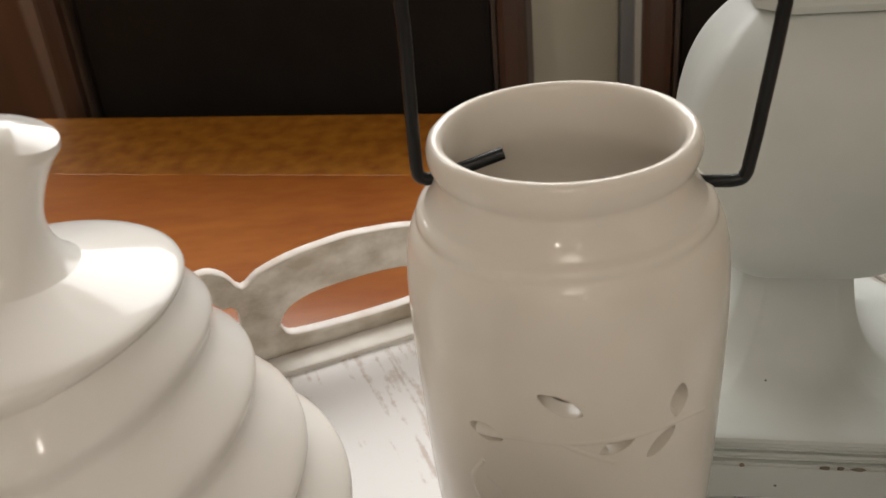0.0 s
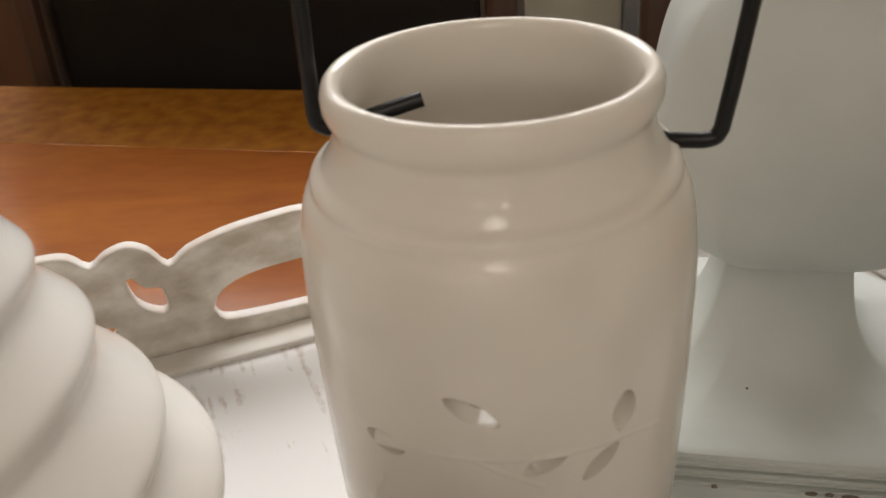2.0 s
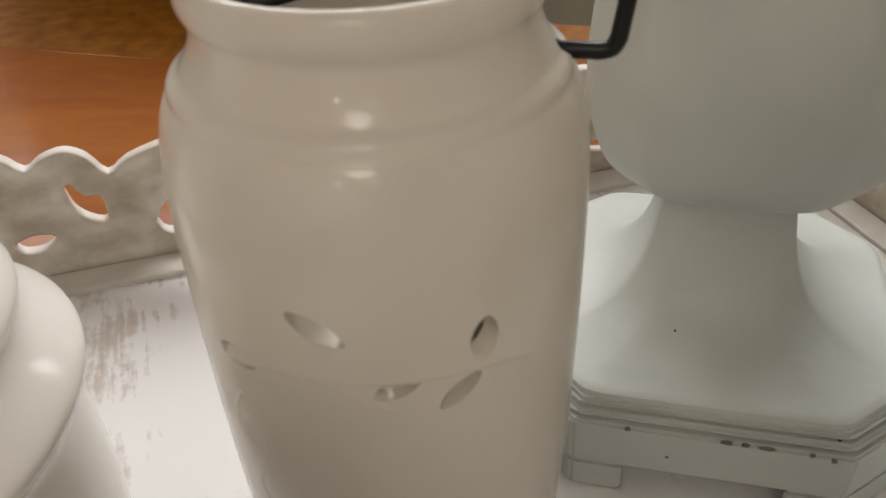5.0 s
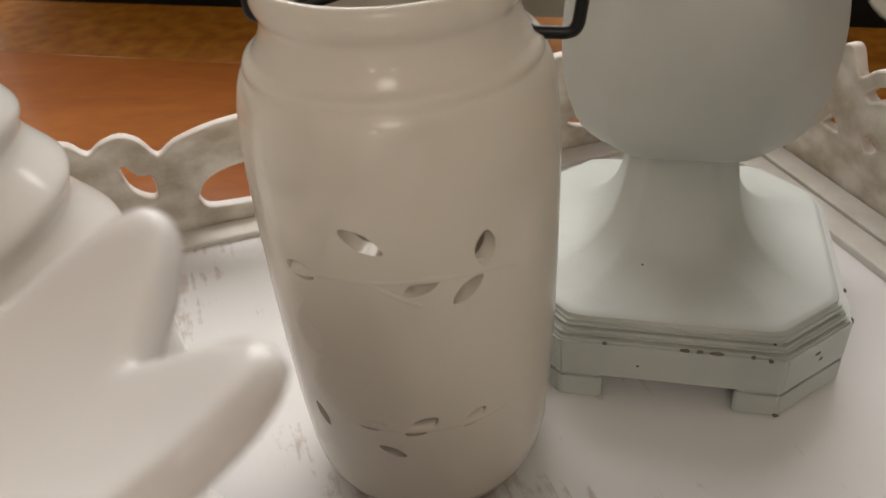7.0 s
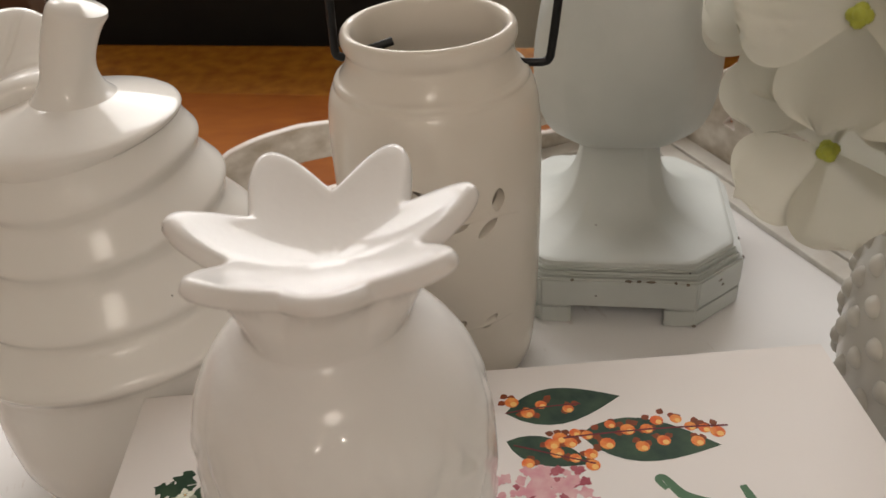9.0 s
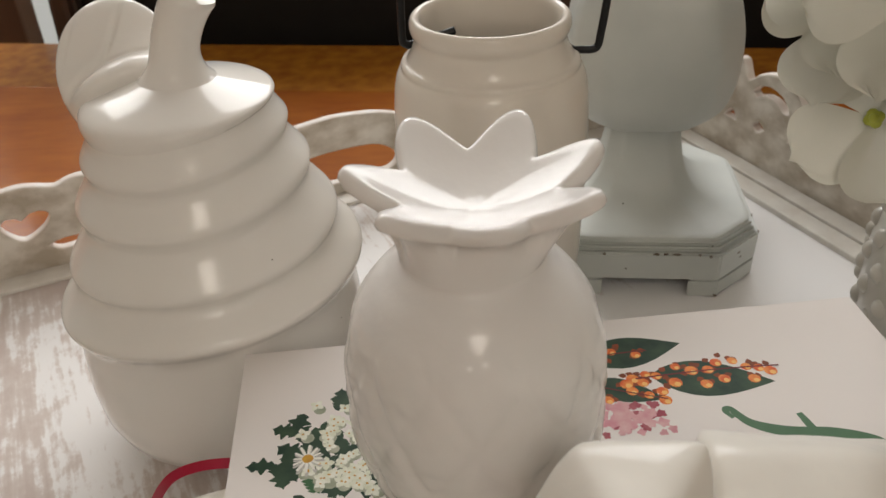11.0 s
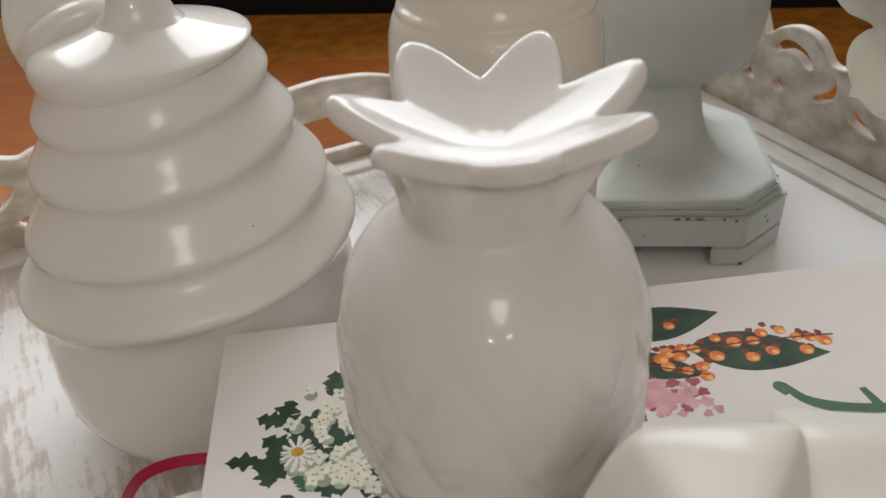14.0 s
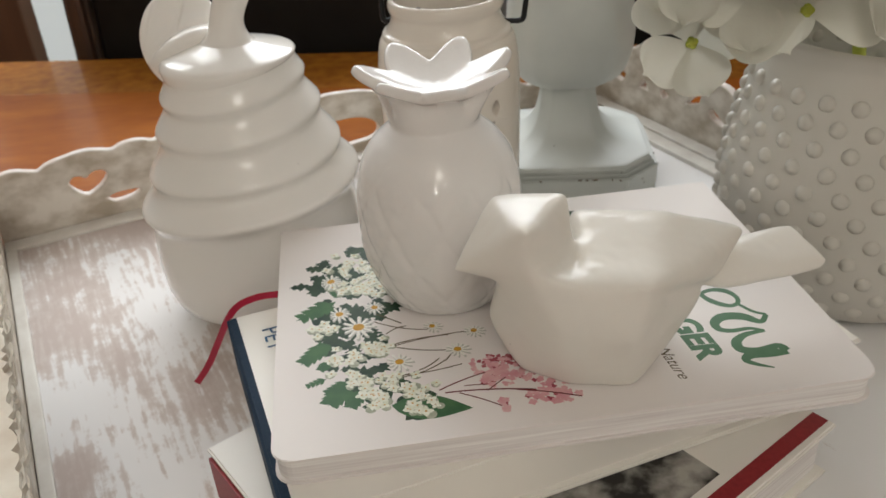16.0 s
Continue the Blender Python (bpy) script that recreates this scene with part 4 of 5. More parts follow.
part("page_block", block(inset(NAVYP, 0.003), 0.0385, 0.0612), JACKET, navy)
REDP = plan((-0.0710, -0.0020), 35.4, 0.1920, 0.1545)
redb = thing("photo_book", (*(sum(REDP, Vector((0, 0))) / 4), FLOOR_T), "white jacketed book with a red stripe and dark photograph", "book", "stack of books")
part("cover", block(REDP, 0.0335, 0.0362, (), 0.004, 0.0008), JACKET, redb)
part("back_cover", block(REDP, FLOOR_T, 0.0120, (), 0.004, 0.0008), JACKET, redb)
part("page_block", block(inset(REDP, 0.0035), 0.0120, 0.0335), PAPER, redb)
ra, rb = Vector((math.cos(radians(35.4)), math.sin(radians(35.4)))), Vector((math.sin(radians(35.4)), -math.cos(radians(35.4))))
RC = Vector((-0.0710, -0.0020))


def red_quad(a0, a1, b0, b1):
    return [RC + ra * a0 + rb * b0, RC + ra * a1 + rb * b0, RC + ra * a1 + rb * b1, RC + ra * a0 + rb * b1]


part("spine", block(red_quad(-0.0012, 0.002, 0.003, 0.1515), 0.0122, 0.0334), RED, redb, "dark red cloth under the jacket")
part("stripe", block(red_quad(0.001, 0.1910, 0.1450, 0.1515), 0.0360, 0.0364), RED, redb, "dark red printed stripe")
part("photograph", block(red_quad(0.080, 0.137, 0.098, 0.141), 0.0360, 0.0364), PHOTO, redb, "dark printed photograph")

# ---- ribbon bookmark ----
def strip(points, wide, thick=0.0003, across=None):
    """A thin band along a path; across gives the direction of its width."""
    bm = bmesh.new()
    prev = None
    pts = [Vector(p) for p in points]
    for k, p in enumerate(pts):
        d = (pts[min(k + 1, len(pts) - 1)] - pts[max(k - 1, 0)]).normalized()
        s = (across(k / (len(pts) - 1)) if across else d.cross(Vector((0, 0, 1)))).normalized()
        n = s.cross(d).normalized()
        w = wide(k / (len(pts) - 1)) if callable(wide) else wide
        ring = [bm.verts.new(p + s * a * w / 2 + n * b * thick) for a, b in ((-1, 0), (1, 0), (1, 1), (-1, 1))]
        if prev:
            for j in range(4):
                bm.faces.new((prev[j - 1], prev[j], ring[j], ring[j - 1]))
        else:
            bm.faces.new(ring)
        prev = ring
    bm.faces.new(prev)
    return bm


rib = smoothed([(-0.0400, 0.0620, 0.0643), (-0.0480, 0.0620, 0.0645), (-0.0560, 0.0620, 0.0635), (-0.0640, 0.0620, 0.0600), (-0.0700, 0.0625, 0.0530), (-0.0775, 0.0650, 0.0390), (-0.0860, 0.0690, 0.0230), (-0.0945, 0.0720, FLOOR_T + 0.0012)], 6)
EYEWARD = Vector((0.28, -0.80, 0.52))
ribv = [Vector(p) for p in rib]


def ribbon_across(f):
    k = round(f * (len(ribv) - 1))
    d = ribv[min(k + 1, len(ribv) - 1)] - ribv[max(k - 1, 0)]
    return d.cross(EYEWARD + Vector((0, 0, 0.6 * (1 - f))))


part("ribbon_bookmark", strip(rib, 0.0031, 0.0003, ribbon_across), RIBBON, flora, "narrow red satin ribbon", smooth=50)

# ---- milk glass vase ----
VX, VY, VR = 0.2440, 0.1225, 0.0680
vase_prof = smoothed([(0.040, 0.0100), (0.0500, 0.0135), (0.0590, 0.0240), (0.0655, 0.0400), (0.0680, 0.0580), (0.0675, 0.0800), (0.0640, 0.1020), (0.0590, 0.1220), (0.0560, 0.1380), (0.0570, 0.1480)], 4)
vase = thing("hobnail_vase", (VX, VY, FLOOR_T), "milk-white glass vase covered in raised hobnail dots", "vase")
bm = lathe([(0, FLOOR_T), (0.038, FLOOR_T), *vase_prof, (0.0560, 0.1490), (0.0545, 0.1480), (0.0535, 0.1380), (0.0640, 0.0580), (0.0470, 0.0160), (0, 0.0150)], (VX, VY), 96)
part("body", bm, MILK, vase, smooth=60)
dot = bmesh.new()
bmesh.ops.create_uvsphere(dot, u_segments=14, v_segments=9, radius=0.0040)
dot_me = finish(dot, 60)
dot_me.materials.append(MILK)
for row in range(11):
    z = 0.026 + 0.0100 * row
    r = float(np.interp(z, [p[1] for p in vase_prof], [p[0] for p in vase_prof])) - 0.0013
    for k in range(26):
        a = 2 * math.pi * (k + 0.5 * (row % 2)) / 26
        ob = new("hobnail", dot_me)
        ob.parent = vase
        ob.matrix_parent_inverse = Matrix.Translation(-Vector(vase.location))
        ob.location = (VX + r * math.cos(a), VY + r * math.sin(a), z)

# ---- hydrangea ----
def petal_mesh(seed):
    """A broad round petal, a little cupped, with a wavy edge and faint folds from its foot."""
    rnd = random.Random(seed)
    bm = bmesh.new()
    n = 16
    long, wide, cup = 0.0272 * rnd.uniform(0.95, 1.06), 0.0142 * rnd.uniform(0.95, 1.08), rnd.uniform(-0.0015, 0.0045)
    ph, grid = rnd.uniform(0, 6), []
    for i in range(n + 1):
        s = i / n
        w = wide * (0.16 + 0.84 * math.sin(math.pi / 2 * min(1.0, s / 0.60)) ** 1.15)
        if s > 0.60:
            w *= math.sqrt(max(0.0, 1 - ((s - 0.60) / 0.402) ** 2.3))
        row = []
        for j in range(n + 1):
            t = j / n * 2 - 1
            x = 0.0012 + long * s * (1 - 0.05 * t * t) + 0.0006 * s * math.sin(5 * t + ph)
            z = 0.0030 * s - cup * s * s + (0.0022 * t * t - 0.0008) * s * (1.2 - s) + 0.0006 * math.sin(4.5 * t + ph) * s * s + 0.00016 * math.sin(22 * t + ph) * s
            row.append(bm.verts.new((x, t * w, z)))
        grid.append(row)
    for i in range(n):
        for j in range(n):
            bm.faces.new((grid[i][j], grid[i + 1][j], grid[i + 1][j + 1], grid[i][j + 1]))
    bmesh.ops.solidify(bm, geom=bm.faces[:], thickness=0.0003)
    return finish(bm, 60)


PETALS = [petal_mesh(k) for k in range(7)]
for me in PETALS:
    me.materials.append(PETAL)
bunch = thing("hydrangea_bunch", (VX - 0.01, VY, 0.150), "white silk hydrangea heads with yellow-green centres in the vase", "flowers")
rnd = random.Random(4)
# where each floret sits, where it looks, its turn, its size and how many petals it has
FLORETS = [((0.1430, 0.0970, 0.1535), (-0.42, -0.74, 0.4), 30, 0.82, 4), ((0.1823, 0.0786, 0.1695), (-0.2, -0.86, 0.42), 2, 1.24, 3), ((0.1350, 0.1107, 0.1780), (-0.5, -0.72, 0.42), 80, 0.85, 4), ((0.1325, 0.1020, 0.1880), (-0.5, -0.72, 0.42), 5, 0.82, 4), ((0.1390, 0.0860, 0.1900), (-0.42, -0.76, 0.45), 88, 0.9, 4),
           ((0.1655, 0.0880, 0.1770), (-0.25, -0.84, 0.42), 112, 0.98, 3), ((0.1500, 0.1240, 0.1960), (-0.75, -0.35, 0.55), 60, 0.95, 4), ((0.1590, 0.0780, 0.1800), (-0.28, -0.84, 0.42), 100, 0.90, 3), ((0.2240, 0.0700, 0.1790), (0.1, -0.92, 0.35), 35, 1.05, 4), ((0.1680, 0.0720, 0.2080), (-0.25, -0.7, 0.65), 20, 1, 4),
           ((0.1960, 0.0700, 0.2020), (-0.05, -0.75, 0.65), 55, 1, 4), ((0.2600, 0.0760, 0.1850), (0.45, -0.75, 0.45), 80, 1, 4), ((0.2250, 0.0850, 0.2100), (0.15, -0.55, 0.8), 35, 1, 4), ((0.1640, 0.0950, 0.2180), (-0.4, -0.35, 0.85), 25, 1, 4), ((0.1420, 0.1480, 0.1990), (-0.7, 0.35, 0.55), 50, 1, 4),
           ((0.1960, 0.1050, 0.2250), (0, -0.15, 1), 5, 1, 4), ((0.1600, 0.1400, 0.2160), (-0.45, 0.25, 0.85), 65, 1, 4), ((0.2400, 0.1150, 0.2180), (0.4, 0, 0.9), 45, 1, 4), ((0.2780, 0.1100, 0.1980), (0.8, -0.2, 0.5), 20, 1, 4), ((0.2020, 0.1500, 0.2180), (0.05, 0.5, 0.85), 30, 1, 4)]
for at, way, spin, size, petals in FLORETS:
    m0 = Matrix.Translation(at) @ Vector(way).to_track_quat("Z", "Y").to_matrix().to_4x4() @ pose(0, 0, 0, 0, 0, spin)
    fl = bmesh.new()
    for a in range(4):
        bmesh.ops.create_uvsphere(fl, u_segments=9, v_segments=6, radius=0.0017, matrix=Matrix.Translation((0.0012 * math.cos(1.57 * a), 0.0012 * math.sin(1.57 * a), 0.0012)))
    bmesh.ops.create_uvsphere(fl, u_segments=9, v_segments=6, radius=0.0015, matrix=Matrix.Translation((0, 0, 0.0026)))
    fl.transform(m0)
    floret = part("floret_centre", fl, CENTRE, bunch, "yellow-green floret centre", smooth=60)
    for k in range(petals):
        ob = new("petal", PETALS[rnd.randrange(7)])
        ob.parent = floret
        ob.matrix_parent_inverse = Matrix.Identity(4)
        ob.matrix_basis = m0 @ pose(0, 0, 0, 0, 0, 90 * k + rnd.uniform(-9, 9)) @ pose(0, 0, 0.0004 * (k % 2), rnd.uniform(-5, 7), rnd.uniform(-2, 9), 0) @ Matrix.Diagonal((size, size, size, 1))
stalk = tube(smoothed([(VX, VY, 0.0160), (VX - 0.005, VY, 0.08), (VX - 0.02, VY - 0.01, 0.15), (0.21, 0.10, 0.19)], 6), 0.003)
part("stalk", stalk, CENTRE, bunch)

# ---- old books beside the tray ----
def deckle_book(z0, z1, u1, w0, w1, seed, tilt=0.0):
    rnd = random.Random(seed)
    ob = thing("coverless_book", tray_point(u1 - 0.05, (w0 + w1) / 2, z0), "old coverless book block with ragged cream page edges", "book", "old books beside the tray")
    n = max(4, int((z1 - z0) / 0.0024))
    for k in range(n):
        a, b = z0 + (z1 - z0) * k / n, z0 + (z1 - z0) * (k + 1) / n - 0.0002
        bm = bmesh.new()
        e = rnd.uniform(-0.0012, 0.0012)
        ring = [(u1 - 0.12, w0), (u1 - 0.12, w1)]
        steps = 46
        ring += [(u1 + e + rnd.uniform(-0.0011, 0.0011), w1 + (w0 - w1) * j / steps) for j in range(steps + 1)]
        lo = [bm.verts.new(tray_point(u, w, a)) for u, w in ring]
        hi = [bm.verts.new(tray_point(u, w, b)) for u, w in ring]
        bm.faces.new(lo)
        bm.faces.new(hi)
        for j in range(len(ring)):
            bm.faces.new((lo[j - 1], lo[j], hi[j], hi[j - 1]))
        part("page_gathering", bm, OLDPAPER, ob)


deckle_book(0.0, 0.030, -0.030, 0.110, 0.360, 1)
deckle_book(0.030, 0.062, -0.029, 0.115, 0.350, 2)
deckle_book(0.062, 0.080, -0.0085, 0.120, 0.340, 3)
deckle_book(0.080, 0.092, -0.0060, 0.215, 0.350, 4)

# ---- print on the journal cover ----
PZ = COVER_Z + 0.00004


def flat(polys, z=PZ, thick=0.00008):
    """Flat printed shapes as one thin mesh."""
    bm = bmesh.new()
    for k, poly in enumerate(polys):
        lift = k * 2e-8
        hi = [bm.verts.new((x, y, z + lift)) for x, y in poly]
        bm.faces.new(hi)
    me = bpy.data.meshes.new("print")
    bm.normal_update()
    for f in bm.faces:
        if f.normal.z < 0:
            f.normal_flip()
    bm.to_mesh(me)
    bm.free()
    return me


def leaf_poly(x, y, long, wide, turn, lobes=0):
    c, s = math.cos(radians(turn)), math.sin(radians(turn))
    up, down = [], []
    n = 18 if lobes else 9
    for k in range(n + 1):
        t = k / n
        w = wide / 2 * math.sin(math.pi * t ** 0.8) * (1 + (0.38 * math.sin(2 * math.pi * lobes * t) if lobes else 0))
        up.append((long * t, w))
        down.append((long * t, -w))
    ring = up + down[-2:0:-1]
    return [(x + c * a - s * b, y + s * a + c * b) for a, b in ring]


def disc(x, y, r, n=10, squash=1.0):
    return [(x + r * math.cos(2 * math.pi * k / n), y + squash * r * math.sin(2 * math.pi * k / n)) for k in range(n)]


def daisy(x, y, r, n=12):
    """One outline with narrow round-ended petals."""
    ring = []
    for k in range(n):
        c = 2 * math.pi * k / n
        reach = r * (0.9 + 0.12 * math.sin(5.1 * k + 40 * x))
        for off, rr in ((-0.5, 0.30 * r), (-0.26, 0.62 * reach), (-0.17, 0.92 * reach), (0.0, reach), (0.17, 0.92 * reach), (0.26, 0.62 * reach)):
            a = c + off * 2 * math.pi / n
            ring.append((x + rr * math.cos(a), y + rr * math.sin(a)))
    return [ring]


def blossom(x, y, r, turn):
    """Four round lobes about a point."""
    return [leaf_poly(x + 0.1 * r * math.cos(a), y + 0.1 * r * math.sin(a), r, 0.80 * r, math.degrees(a)) for a in [turn + math.pi / 2 * k for k in range(4)]]


def stroke(x0, y0, x1, y1, wide, bow=0.0):
    n = Vector((y0 - y1, x1 - x0)).normalized()
    pts = [(x0 + (x1 - x0) * t + n.x * bow * 4 * t * (1 - t), y0 + (y1 - y0) * t + n.y * bow * 4 * t * (1 - t)) for t in [k / 6 for k in range(7)]]
    return [(x + n.x * wide / 2, y + n.y * wide / 2) for x, y in pts] + [(x - n.x * wide / 2, y - n.y * wide / 2) for x, y in reversed(pts)]


rnd = random.Random(11)
dark, green, white, stems, pink, crimson, berries, hearts, shade = [], [], [], [], [], [], [], [], []
# the dark leaves behind the nosegay
for x, y, spread, n in ((-0.026, 0.050, 0.0026, 6), (-0.022, 0.064, 0.0022, 5), (-0.011, 0.074, 0.003, 7), (-0.011, 0.008, 0.0040, 9), (-0.017, 0.013, 0.003, 6), (-0.008, 0.024, 0.005, 9), (-0.010, -0.021, 0.003, 6), (-0.016, 0.044, 0.004, 6), (-0.004, 0.062, 0.006, 8), (-0.004, -0.012, 0.003, 4)):
    for k in range(n):
        dark.append(leaf_poly(x + rnd.gauss(0, spread), y + rnd.gauss(0, spread), rnd.uniform(0.006, 0.009), rnd.uniform(0.004, 0.006), rnd.uniform(0, 360), 3))
# feathered green leaves, from stalk to tip
for x0, y0, x1, y1, w in ((-0.017, 0.0375, -0.0325, 0.0255, 0.0100), (-0.017, 0.0340, -0.0260, 0.0270, 0.0050), (-0.0185, 0.0085, -0.0280, -0.0035, 0.0090), (-0.0170, -0.0025, -0.0205, -0.0075, 0.0050), (-0.0095, -0.0160, -0.0160, -0.0275, 0.0100),
                          (-0.0090, -0.0150, -0.0180, -0.0215, 0.0060), (-0.0175, -0.0125, -0.0255, -0.0165, 0.0040), (-0.0040, -0.0200, -0.0085, -0.0300, 0.0070), (-0.0150, 0.0400, -0.0200, 0.0460, 0.0040), (-0.0170, 0.0040, -0.0230, 0.0090, 0.0050)):
    turn, long = math.degrees(math.atan2(y1 - y0, x1 - x0)), math.hypot(x1 - x0, y1 - y0)
    green.append(leaf_poly(x0, y0, long, 0.45 * w, turn))
    for k in range(4):
        t = 0.15 + 0.2 * k
        for side in (-48, 48):
            green.append(leaf_poly(x0 + (x1 - x0) * t, y0 + (y1 - y0) * t, 0.72 * w * (1.1 - 0.5 * t), 0.34 * w, turn + side, 0))
bigleaf = [leaf_poly(0.006, -0.0300, 0.0285, 0.0125, -9)]
DAISIES = ((-0.0150, 0.0280, 0.0052), (-0.0070, 0.0180, 0.0078), (-0.0200, 0.0530, 0.0055), (-0.0010, 0.0310, 0.0046), (0.0090, -0.0060, 0.0055), (0.0220, 0.0150, 0.0040), (0.0310, -0.0010, 0.0048), (0.0380, 0.0100, 0.0042))
for x, y, r in DAISIES[:4]:
    for k in range(9):
        dark.append(leaf_poly(x + rnd.gauss(0, 0.5 * r), y + rnd.gauss(0, 0.5 * r), 0.0085, 0.0062, rnd.uniform(0, 360), 3))
for x, y, n in ((-0.015, 0.063, 8), (-0.011, 0.067, 8), (-0.012, 0.047, 11), (-0.006, 0.044, 12), (-0.005, 0.054, 11), (0.000, 0.060, 8), (0.002, 0.048, 8), (-0.014, -0.001, 7), (-0.008, 0.001, 9), (-0.001, 0.003, 9), (0.003, 0.006, 9), (-0.021, 0.019, 8), (-0.008, -0.013, 8), (-0.001, -0.017, 9),
                (0.006, -0.018, 9), (0.002, -0.026, 9), (-0.002, -0.024, 6), (0.016, -0.025, 9), (0.017, -0.031, 7), (0.012, -0.023, 6)):
    for k in range(n):
        px, py, r = x + rnd.gauss(0, 0.0027), y + rnd.gauss(0, 0.0029), rnd.uniform(0.0017, 0.0026)
        white.extend(blossom(px, py, r, rnd.uniform(0, 1.5)))
        hearts.append(disc(px, py, 0.16 * r, 6))
        shade.append(disc(px + rnd.uniform(-0.4, 0.8) * r, py - rnd.uniform(0.1, 0.9) * r, 0.85 * r, 9))
        if k % 2 == 0:
            dark.append(leaf_poly(px + rnd.gauss(0, 0.0016), py + rnd.gauss(0, 0.0016), 0.0062, 0.0044, rnd.uniform(0, 360)))
for x0, y0, x1, y1, bow in ((-0.001, 0.021, 0.020, 0.013, -0.0015), (0.007, 0.004, 0.036, 0.010, 0.001), (0.007, 0.005, 0.028, 0.0085, 0.001), (0.008, 0.003, 0.029, -0.001, -0.001), (0.010, -0.015, 0.026, -0.007, -0.0015), (0.010, -0.014, 0.024, -0.0055, -0.0015),
                            (0.007, -0.014, 0.032, -0.010, -0.001), (0.020, 0.0135, 0.0225, 0.0150, 0), (0.004, 0.012, 0.012, 0.0165, 0.001), (0.026, -0.0075, 0.0285, -0.0035, 0), (0.000, 0.026, 0.010, 0.0185, 0)):
    stems.append(stroke(x0, y0, x1, y1, 0.00055, bow))
twigs = [stroke(0.023, -0.024, 0.040, -0.016, 0.0006, 0.0006), stroke(0.025, -0.0255, 0.057, -0.0275, 0.0007, 0.001), stroke(0.030, -0.0262, 0.044, -0.0345, 0.0005, 0.0004), stroke(0.040, -0.026, 0.0470, -0.0195, 0.0005), stroke(0.050, -0.0268, 0.072, -0.0330, 0.0006, 0.0006), stroke(0.032, -0.0225, 0.0395, -0.0225, 0.0005)]
for x, y, n, s in ((0.0440, -0.0135, 26, 0.0036), (0.0500, -0.0165, 22, 0.0032), (0.0415, -0.0205, 16, 0.0028), (0.0560, -0.0200, 12, 0.0030), (0.0620, -0.0290, 22, 0.0030), (0.0670, -0.0320, 12, 0.0024), (0.0560, -0.0310, 8, 0.002), (0.0440, -0.0335, 6, 0.002)):
    for k in range(n):
        px, py, r = x + rnd.gauss(0, s), y + rnd.gauss(0, s), rnd.uniform(0.0010, 0.0019)
        (pink if rnd.random() < 0.82 else crimson).extend(leaf_poly(px, py, 1.1 * r, 0.9 * r, rnd.uniform(0, 70) + 72 * j) for j in range(5))
for k in range(34):
    x, y = 0.0480 + rnd.gauss(0, 0.0045), -0.0090 + rnd.gauss(0, 0.0018)
    crimson.append(leaf_poly(x, y, 0.0022, 0.0018, rnd.uniform(0, 360)))
for k in range(90):
    x, y = 0.0735 + rnd.gauss(0, 0.0055), 0.0650 + rnd.gauss(0, 0.0030)
    r = rnd.uniform(0.0009, 0.0017)
    (pink if rnd.random() < 0.7 else crimson).extend(leaf_poly(x, y, 1.4 * r, 1.2 * r, rnd.uniform(0, 70) + 72 * j) for j in range(5))
rust = []
darkleaf = [leaf_poly(0.0640, 0.0915, 0.0345, 0.0150, 11), leaf_poly(0.0845, 0.0828, 0.0385, 0.0165, -7), leaf_poly(0.0640, 0.0805, 0.0250, 0.0105, -20)]
twigs += [stroke(0.0800, 0.0815, 0.1261, 0.0855, 0.0006, 0.0008), stroke(0.0640, 0.0915, 0.0860, 0.0950, 0.0005, 0.0006), stroke(0.0660, 0.0790, 0.0880, 0.0720, 0.0005)]
for x, y in ((0.0745, 0.0949), (0.0823, 0.0931), (0.0705, 0.0916), (0.0935, 0.0865), (0.0982, 0.0844), (0.1035, 0.0846), (0.1075, 0.0801), (0.1014, 0.0780), (0.1122, 0.0883), (0.1157, 0.0853), (0.1167, 0.0797), (0.1228, 0.0831), (0.0867, 0.0825), (0.0920, 0.0792), (0.0767, 0.0792),
             (0.0819, 0.0797), (0.0779, 0.0760), (0.0827, 0.0740), (0.0872, 0.0715), (0.0698, 0.0723), (0.0834, 0.0834), (0.0871, 0.0755), (0.1068, 0.0878), (0.0790, 0.0815), (0.0660, 0.0960), (0.1195, 0.0845)):
    berries.append((x, y, rnd.uniform(0.0016, 0.0022)))
    for k in range(3):
        rust.append(leaf_poly(x + rnd.gauss(0, 0.0012), y + 0.0010 + rnd.gauss(0, 0.0010), 0.0026, 0.0022, rnd.uniform(0, 360)))
part("printed_dark_leaves", flat(dark, PZ), LEAFDARK, flora)
part("printed_leaves", flat(green, PZ + 0.000018), LEAFGREEN, flora)
part("printed_broad_leaf", flat(bigleaf, PZ + 0.000018), LEAFGREEN, flora)
for one in stems:
    part("printed_stem", flat([one], PZ + 0.000030), STEMBROWN, flora)
tagged(part("printed_blossom_shade", flat(shade, PZ + 0.000026), PRINTSHADE, flora), kind="stuff")
for x, y, r in DAISIES:
    part("printed_daisy_shade", flat(daisy(x + 0.0004, y - 0.0008, 1.08 * r, 12), PZ + 0.00006), PETALSHADE, flora)
    part("printed_daisy", flat(daisy(x, y, r, 12), PZ + 0.000075), PETALWHITE, flora)
    part("printed_daisy_centre", flat([disc(x, y, r * 0.30, 12)], PZ + 0.000080), YELLOW, flora)
tagged(part("printed_blossom", flat(white, PZ + 0.000034), BLOSSOM, flora), kind="stuff")
tagged(part("printed_blossom_centre", flat(hearts, PZ + 0.000072), YELLOW, flora), kind="stuff")
for one in twigs:
    part("printed_twig", flat([one], PZ + 0.000060), TWIG, flora)
tagged(part("printed_crimson_blossom", flat(crimson, PZ + 0.000030), DARKPINK, flora), kind="stuff")
tagged(part("printed_pink_blossom", flat(pink, PZ + 0.000036), PINK, flora), kind="stuff")
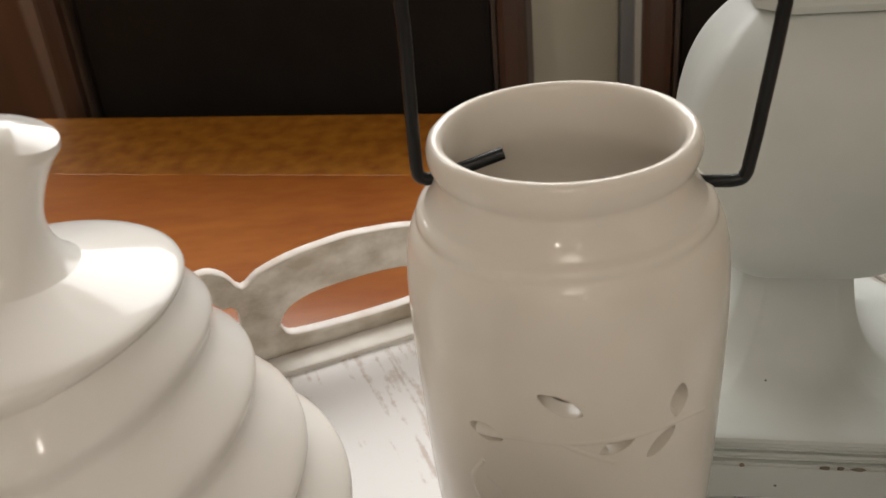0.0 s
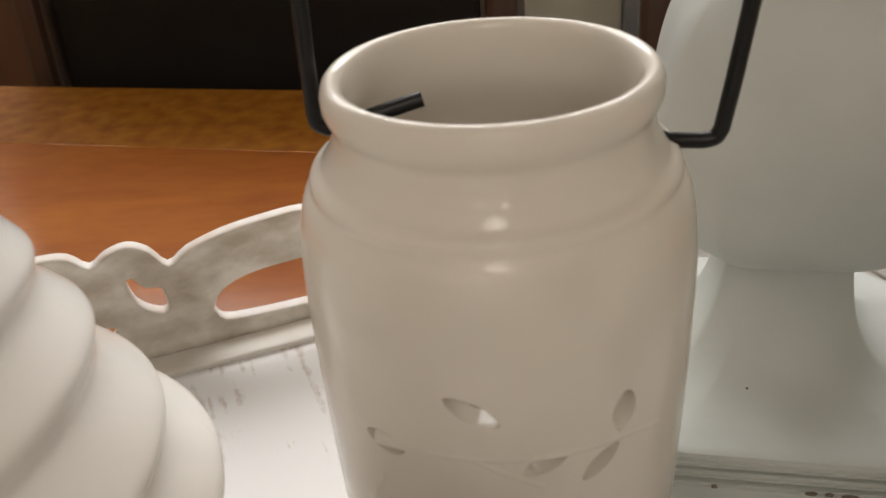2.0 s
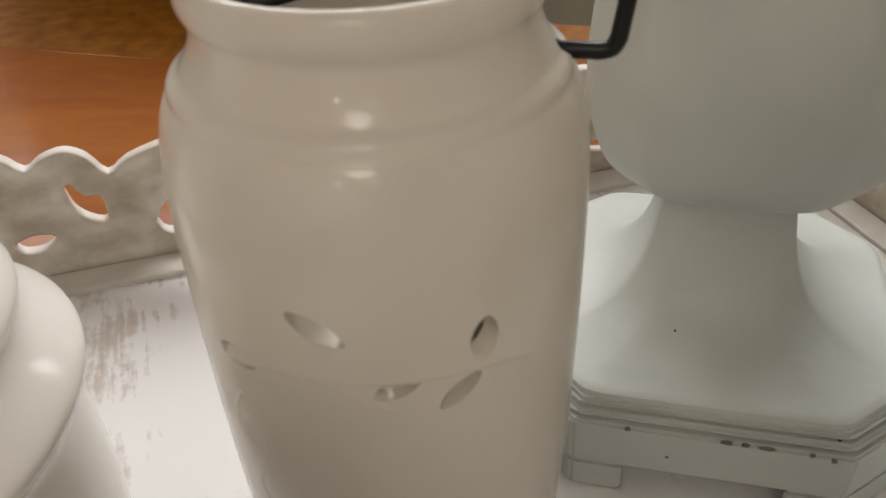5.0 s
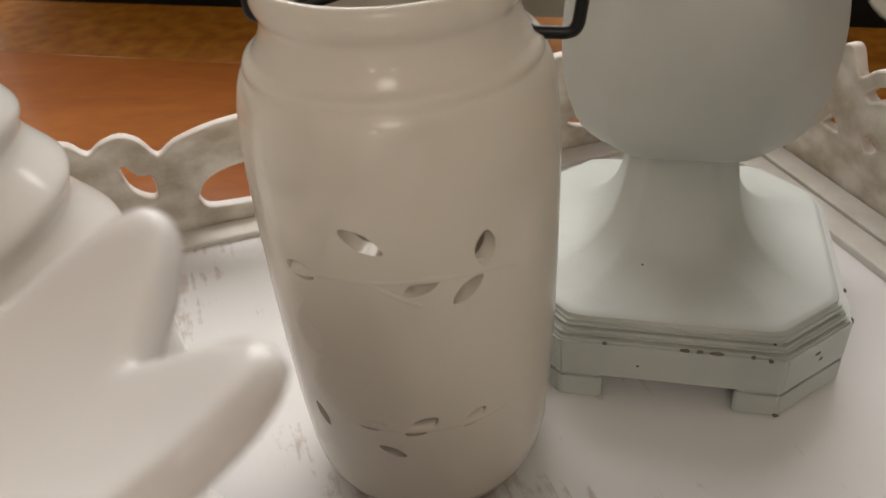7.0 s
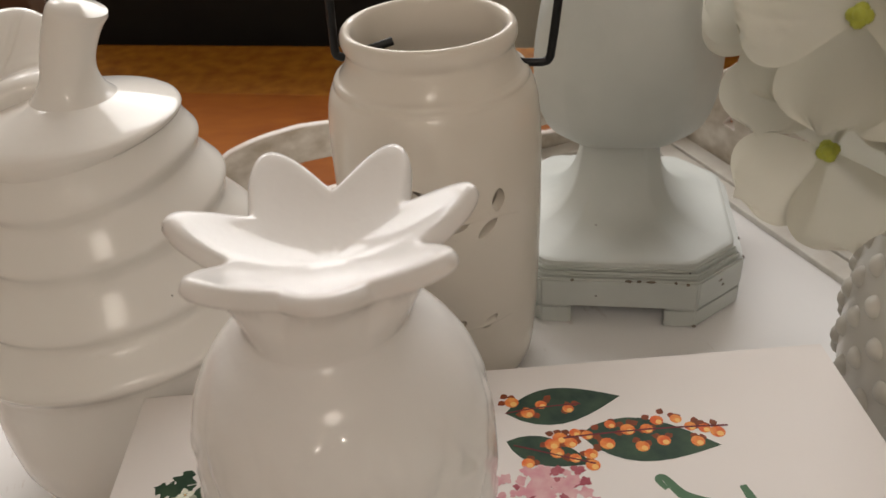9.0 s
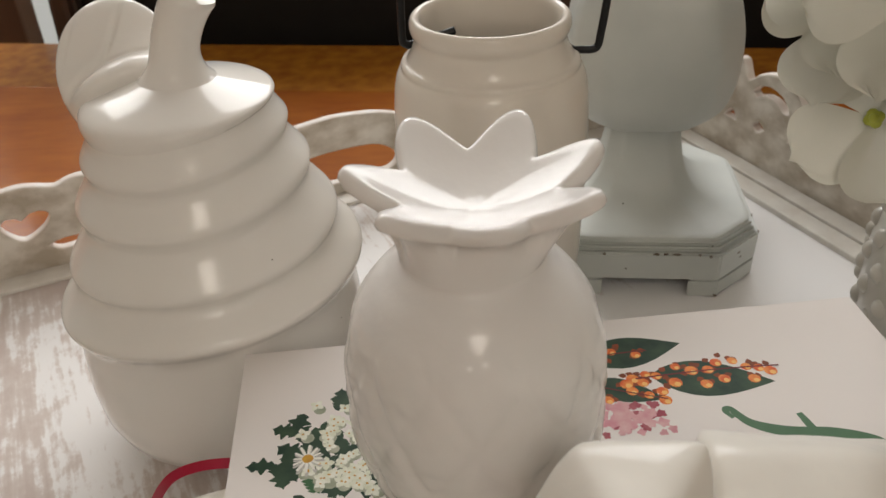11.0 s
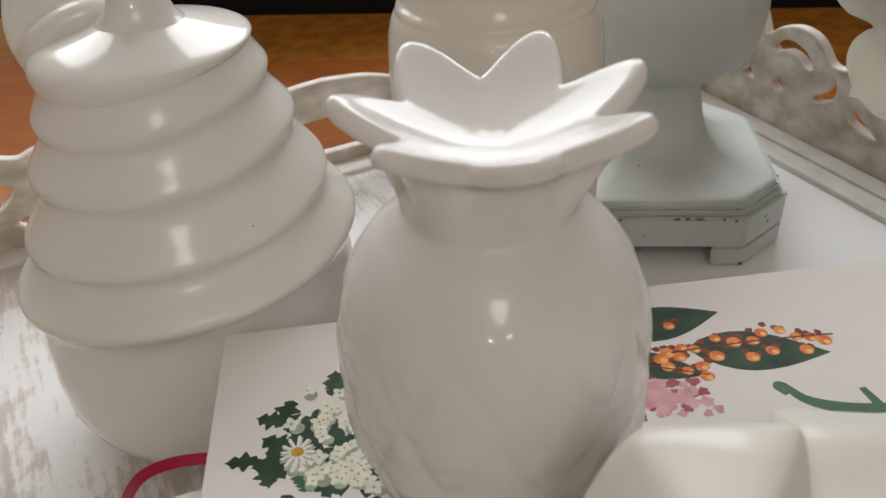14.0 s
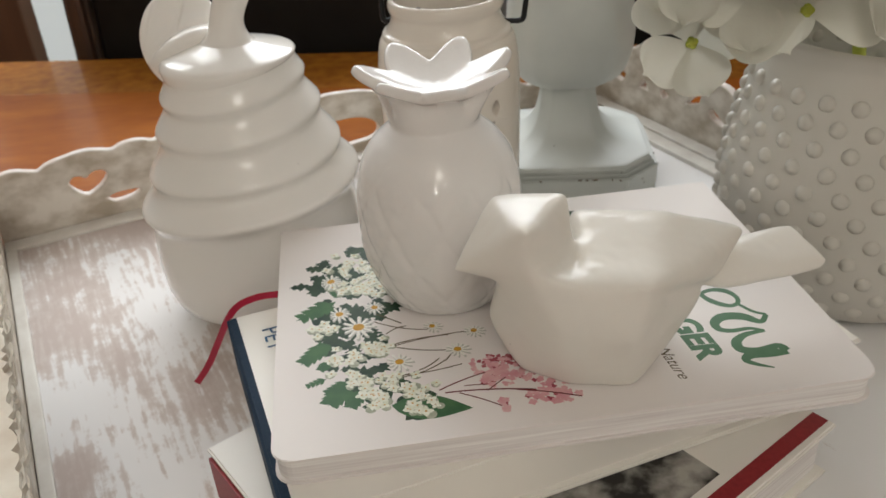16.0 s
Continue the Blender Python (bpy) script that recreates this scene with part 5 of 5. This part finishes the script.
tagged(part("printed_rust_bloom", flat(rust, PZ + 0.000012), RUST, flora), kind="stuff")
part("printed_berry_leaf", flat(darkleaf, PZ), LEAFDARK, flora)
for k, (x, y, r) in enumerate(berries):
    part("printed_berry", flat([disc(x, y, r, 11)], PZ + 0.000020 + k * 2e-7), ORANGE, flora)
    part("printed_berry_shine", flat([disc(x + 0.25 * r, y - 0.35 * r, 0.48 * r, 8)], PZ + 0.000040 + k * 2e-7), BERRYLIGHT, flora)


def brush(points, widths):
    """A flat brush stroke of changing width."""
    pts = smoothed([(*p, 1.35 * w) for p, w in zip(points, widths)], 6)
    left, right = [], []
    for k, (x, y, w) in enumerate(pts):
        a, b = pts[max(k - 1, 0)], pts[min(k + 1, len(pts) - 1)]
        d = Vector((b[0] - a[0], b[1] - a[1])).normalized()
        left.append((x - d.y * w / 2, y + d.x * w / 2))
        right.append((x + d.y * w / 2, y - d.x * w / 2))
    return [[left[k], left[k + 1], right[k + 1], right[k]] for k in range(len(pts) - 1)]


# title strokes: the word runs towards the front edge
strokes = brush([(0.1075, 0.0625), (0.1058, 0.0655), (0.1075, 0.0662), (0.1120, 0.0600), (0.1220, 0.0560), (0.1340, 0.0545), (0.1440, 0.0520), (0.1485, 0.0480), (0.1470, 0.0455), (0.1452, 0.0465)], [0.0010, 0.0014, 0.0016, 0.0024, 0.0034, 0.0040, 0.0028, 0.0018, 0.0014, 0.0016])
strokes += brush([(0.1270, 0.0635), (0.1280, 0.0600), (0.1290, 0.0560)], [0.0014, 0.0018, 0.0020])
strokes += brush([(0.1290, 0.0440), (0.1400, 0.0400), (0.1480, 0.0370)], [0.002, 0.003, 0.002])
strokes = [[(x - 0.0022, y + 0.0005) for x, y in q] for q in strokes]
strokes += brush([(0.131, 0.023), (0.1357, 0.0246), (0.1408, 0.0231), (0.1436, 0.0185), (0.1427, 0.0143), (0.1389, 0.0129), (0.1342, 0.0159), (0.1312, 0.0203), (0.131, 0.023)], [0.0014, 0.0018, 0.0022, 0.0016, 0.0014, 0.0018, 0.0022, 0.0018, 0.0014])
strokes += brush([(0.1425, 0.0138), (0.1464, 0.0081), (0.1507, 0.0054)], [0.0012, 0.0012, 0.0012])
strokes += brush([(0.1507, 0.0054), (0.147, 0.0012), (0.1414, 0.0053), (0.1343, 0.0061), (0.1299, 0.0028), (0.1301, -0.0014), (0.1344, -0.0031), (0.1412, -0.0025), (0.1463, -0.0045)], [0.0014, 0.002, 0.0034, 0.0034, 0.0028, 0.0022, 0.0018, 0.0014, 0.0012])
strokes += brush([(0.1463, -0.0045), (0.1386, -0.006), (0.1338, -0.0099), (0.134, -0.0145), (0.14, -0.0159), (0.1477, -0.014), (0.15, -0.017)], [0.0012, 0.002, 0.0028, 0.003, 0.0026, 0.0022, 0.0024])
strokes += brush([(0.1498, -0.0175), (0.143, -0.0179), (0.1361, -0.0182), (0.1335, -0.0208), (0.1365, -0.0236), (0.1417, -0.026)], [0.0026, 0.0034, 0.003, 0.0022, 0.0014, 0.0005])
part("title_lettering", flat(strokes, PZ), INKGREEN, flora, "green brush-lettered title")


def words(text, at, size, turn, z, mat, parent, name, shear=0.0, label="", thick=0.0):
    cu = bpy.data.curves.new("words", "FONT")
    cu.body, cu.size, cu.shear, cu.align_x, cu.align_y, cu.offset = text, size, shear, "CENTER", "CENTER", thick
    me = baked(new("words", cu))
    me.transform(Matrix.Translation((at[0], at[1], z)) @ pose(0, 0, 0, 0, 0, turn))
    return part(name, me, mat, parent, label)


words("FORAGER", (0.1165, 0.0125), 0.0138, -80, PZ, INKGREEN, flora, "subtitle_lettering", 0.12, thick=0.0007)
words("A Seasonal Journal from Nature", (0.1020, 0.0130), 0.0064, -80, PZ, STEMBROWN, flora, "small_lettering", 0.35)
words("PET", (-0.0440, 0.0300), 0.0105, -72, 0.0640, INKBLUE, navy, "cover_lettering")
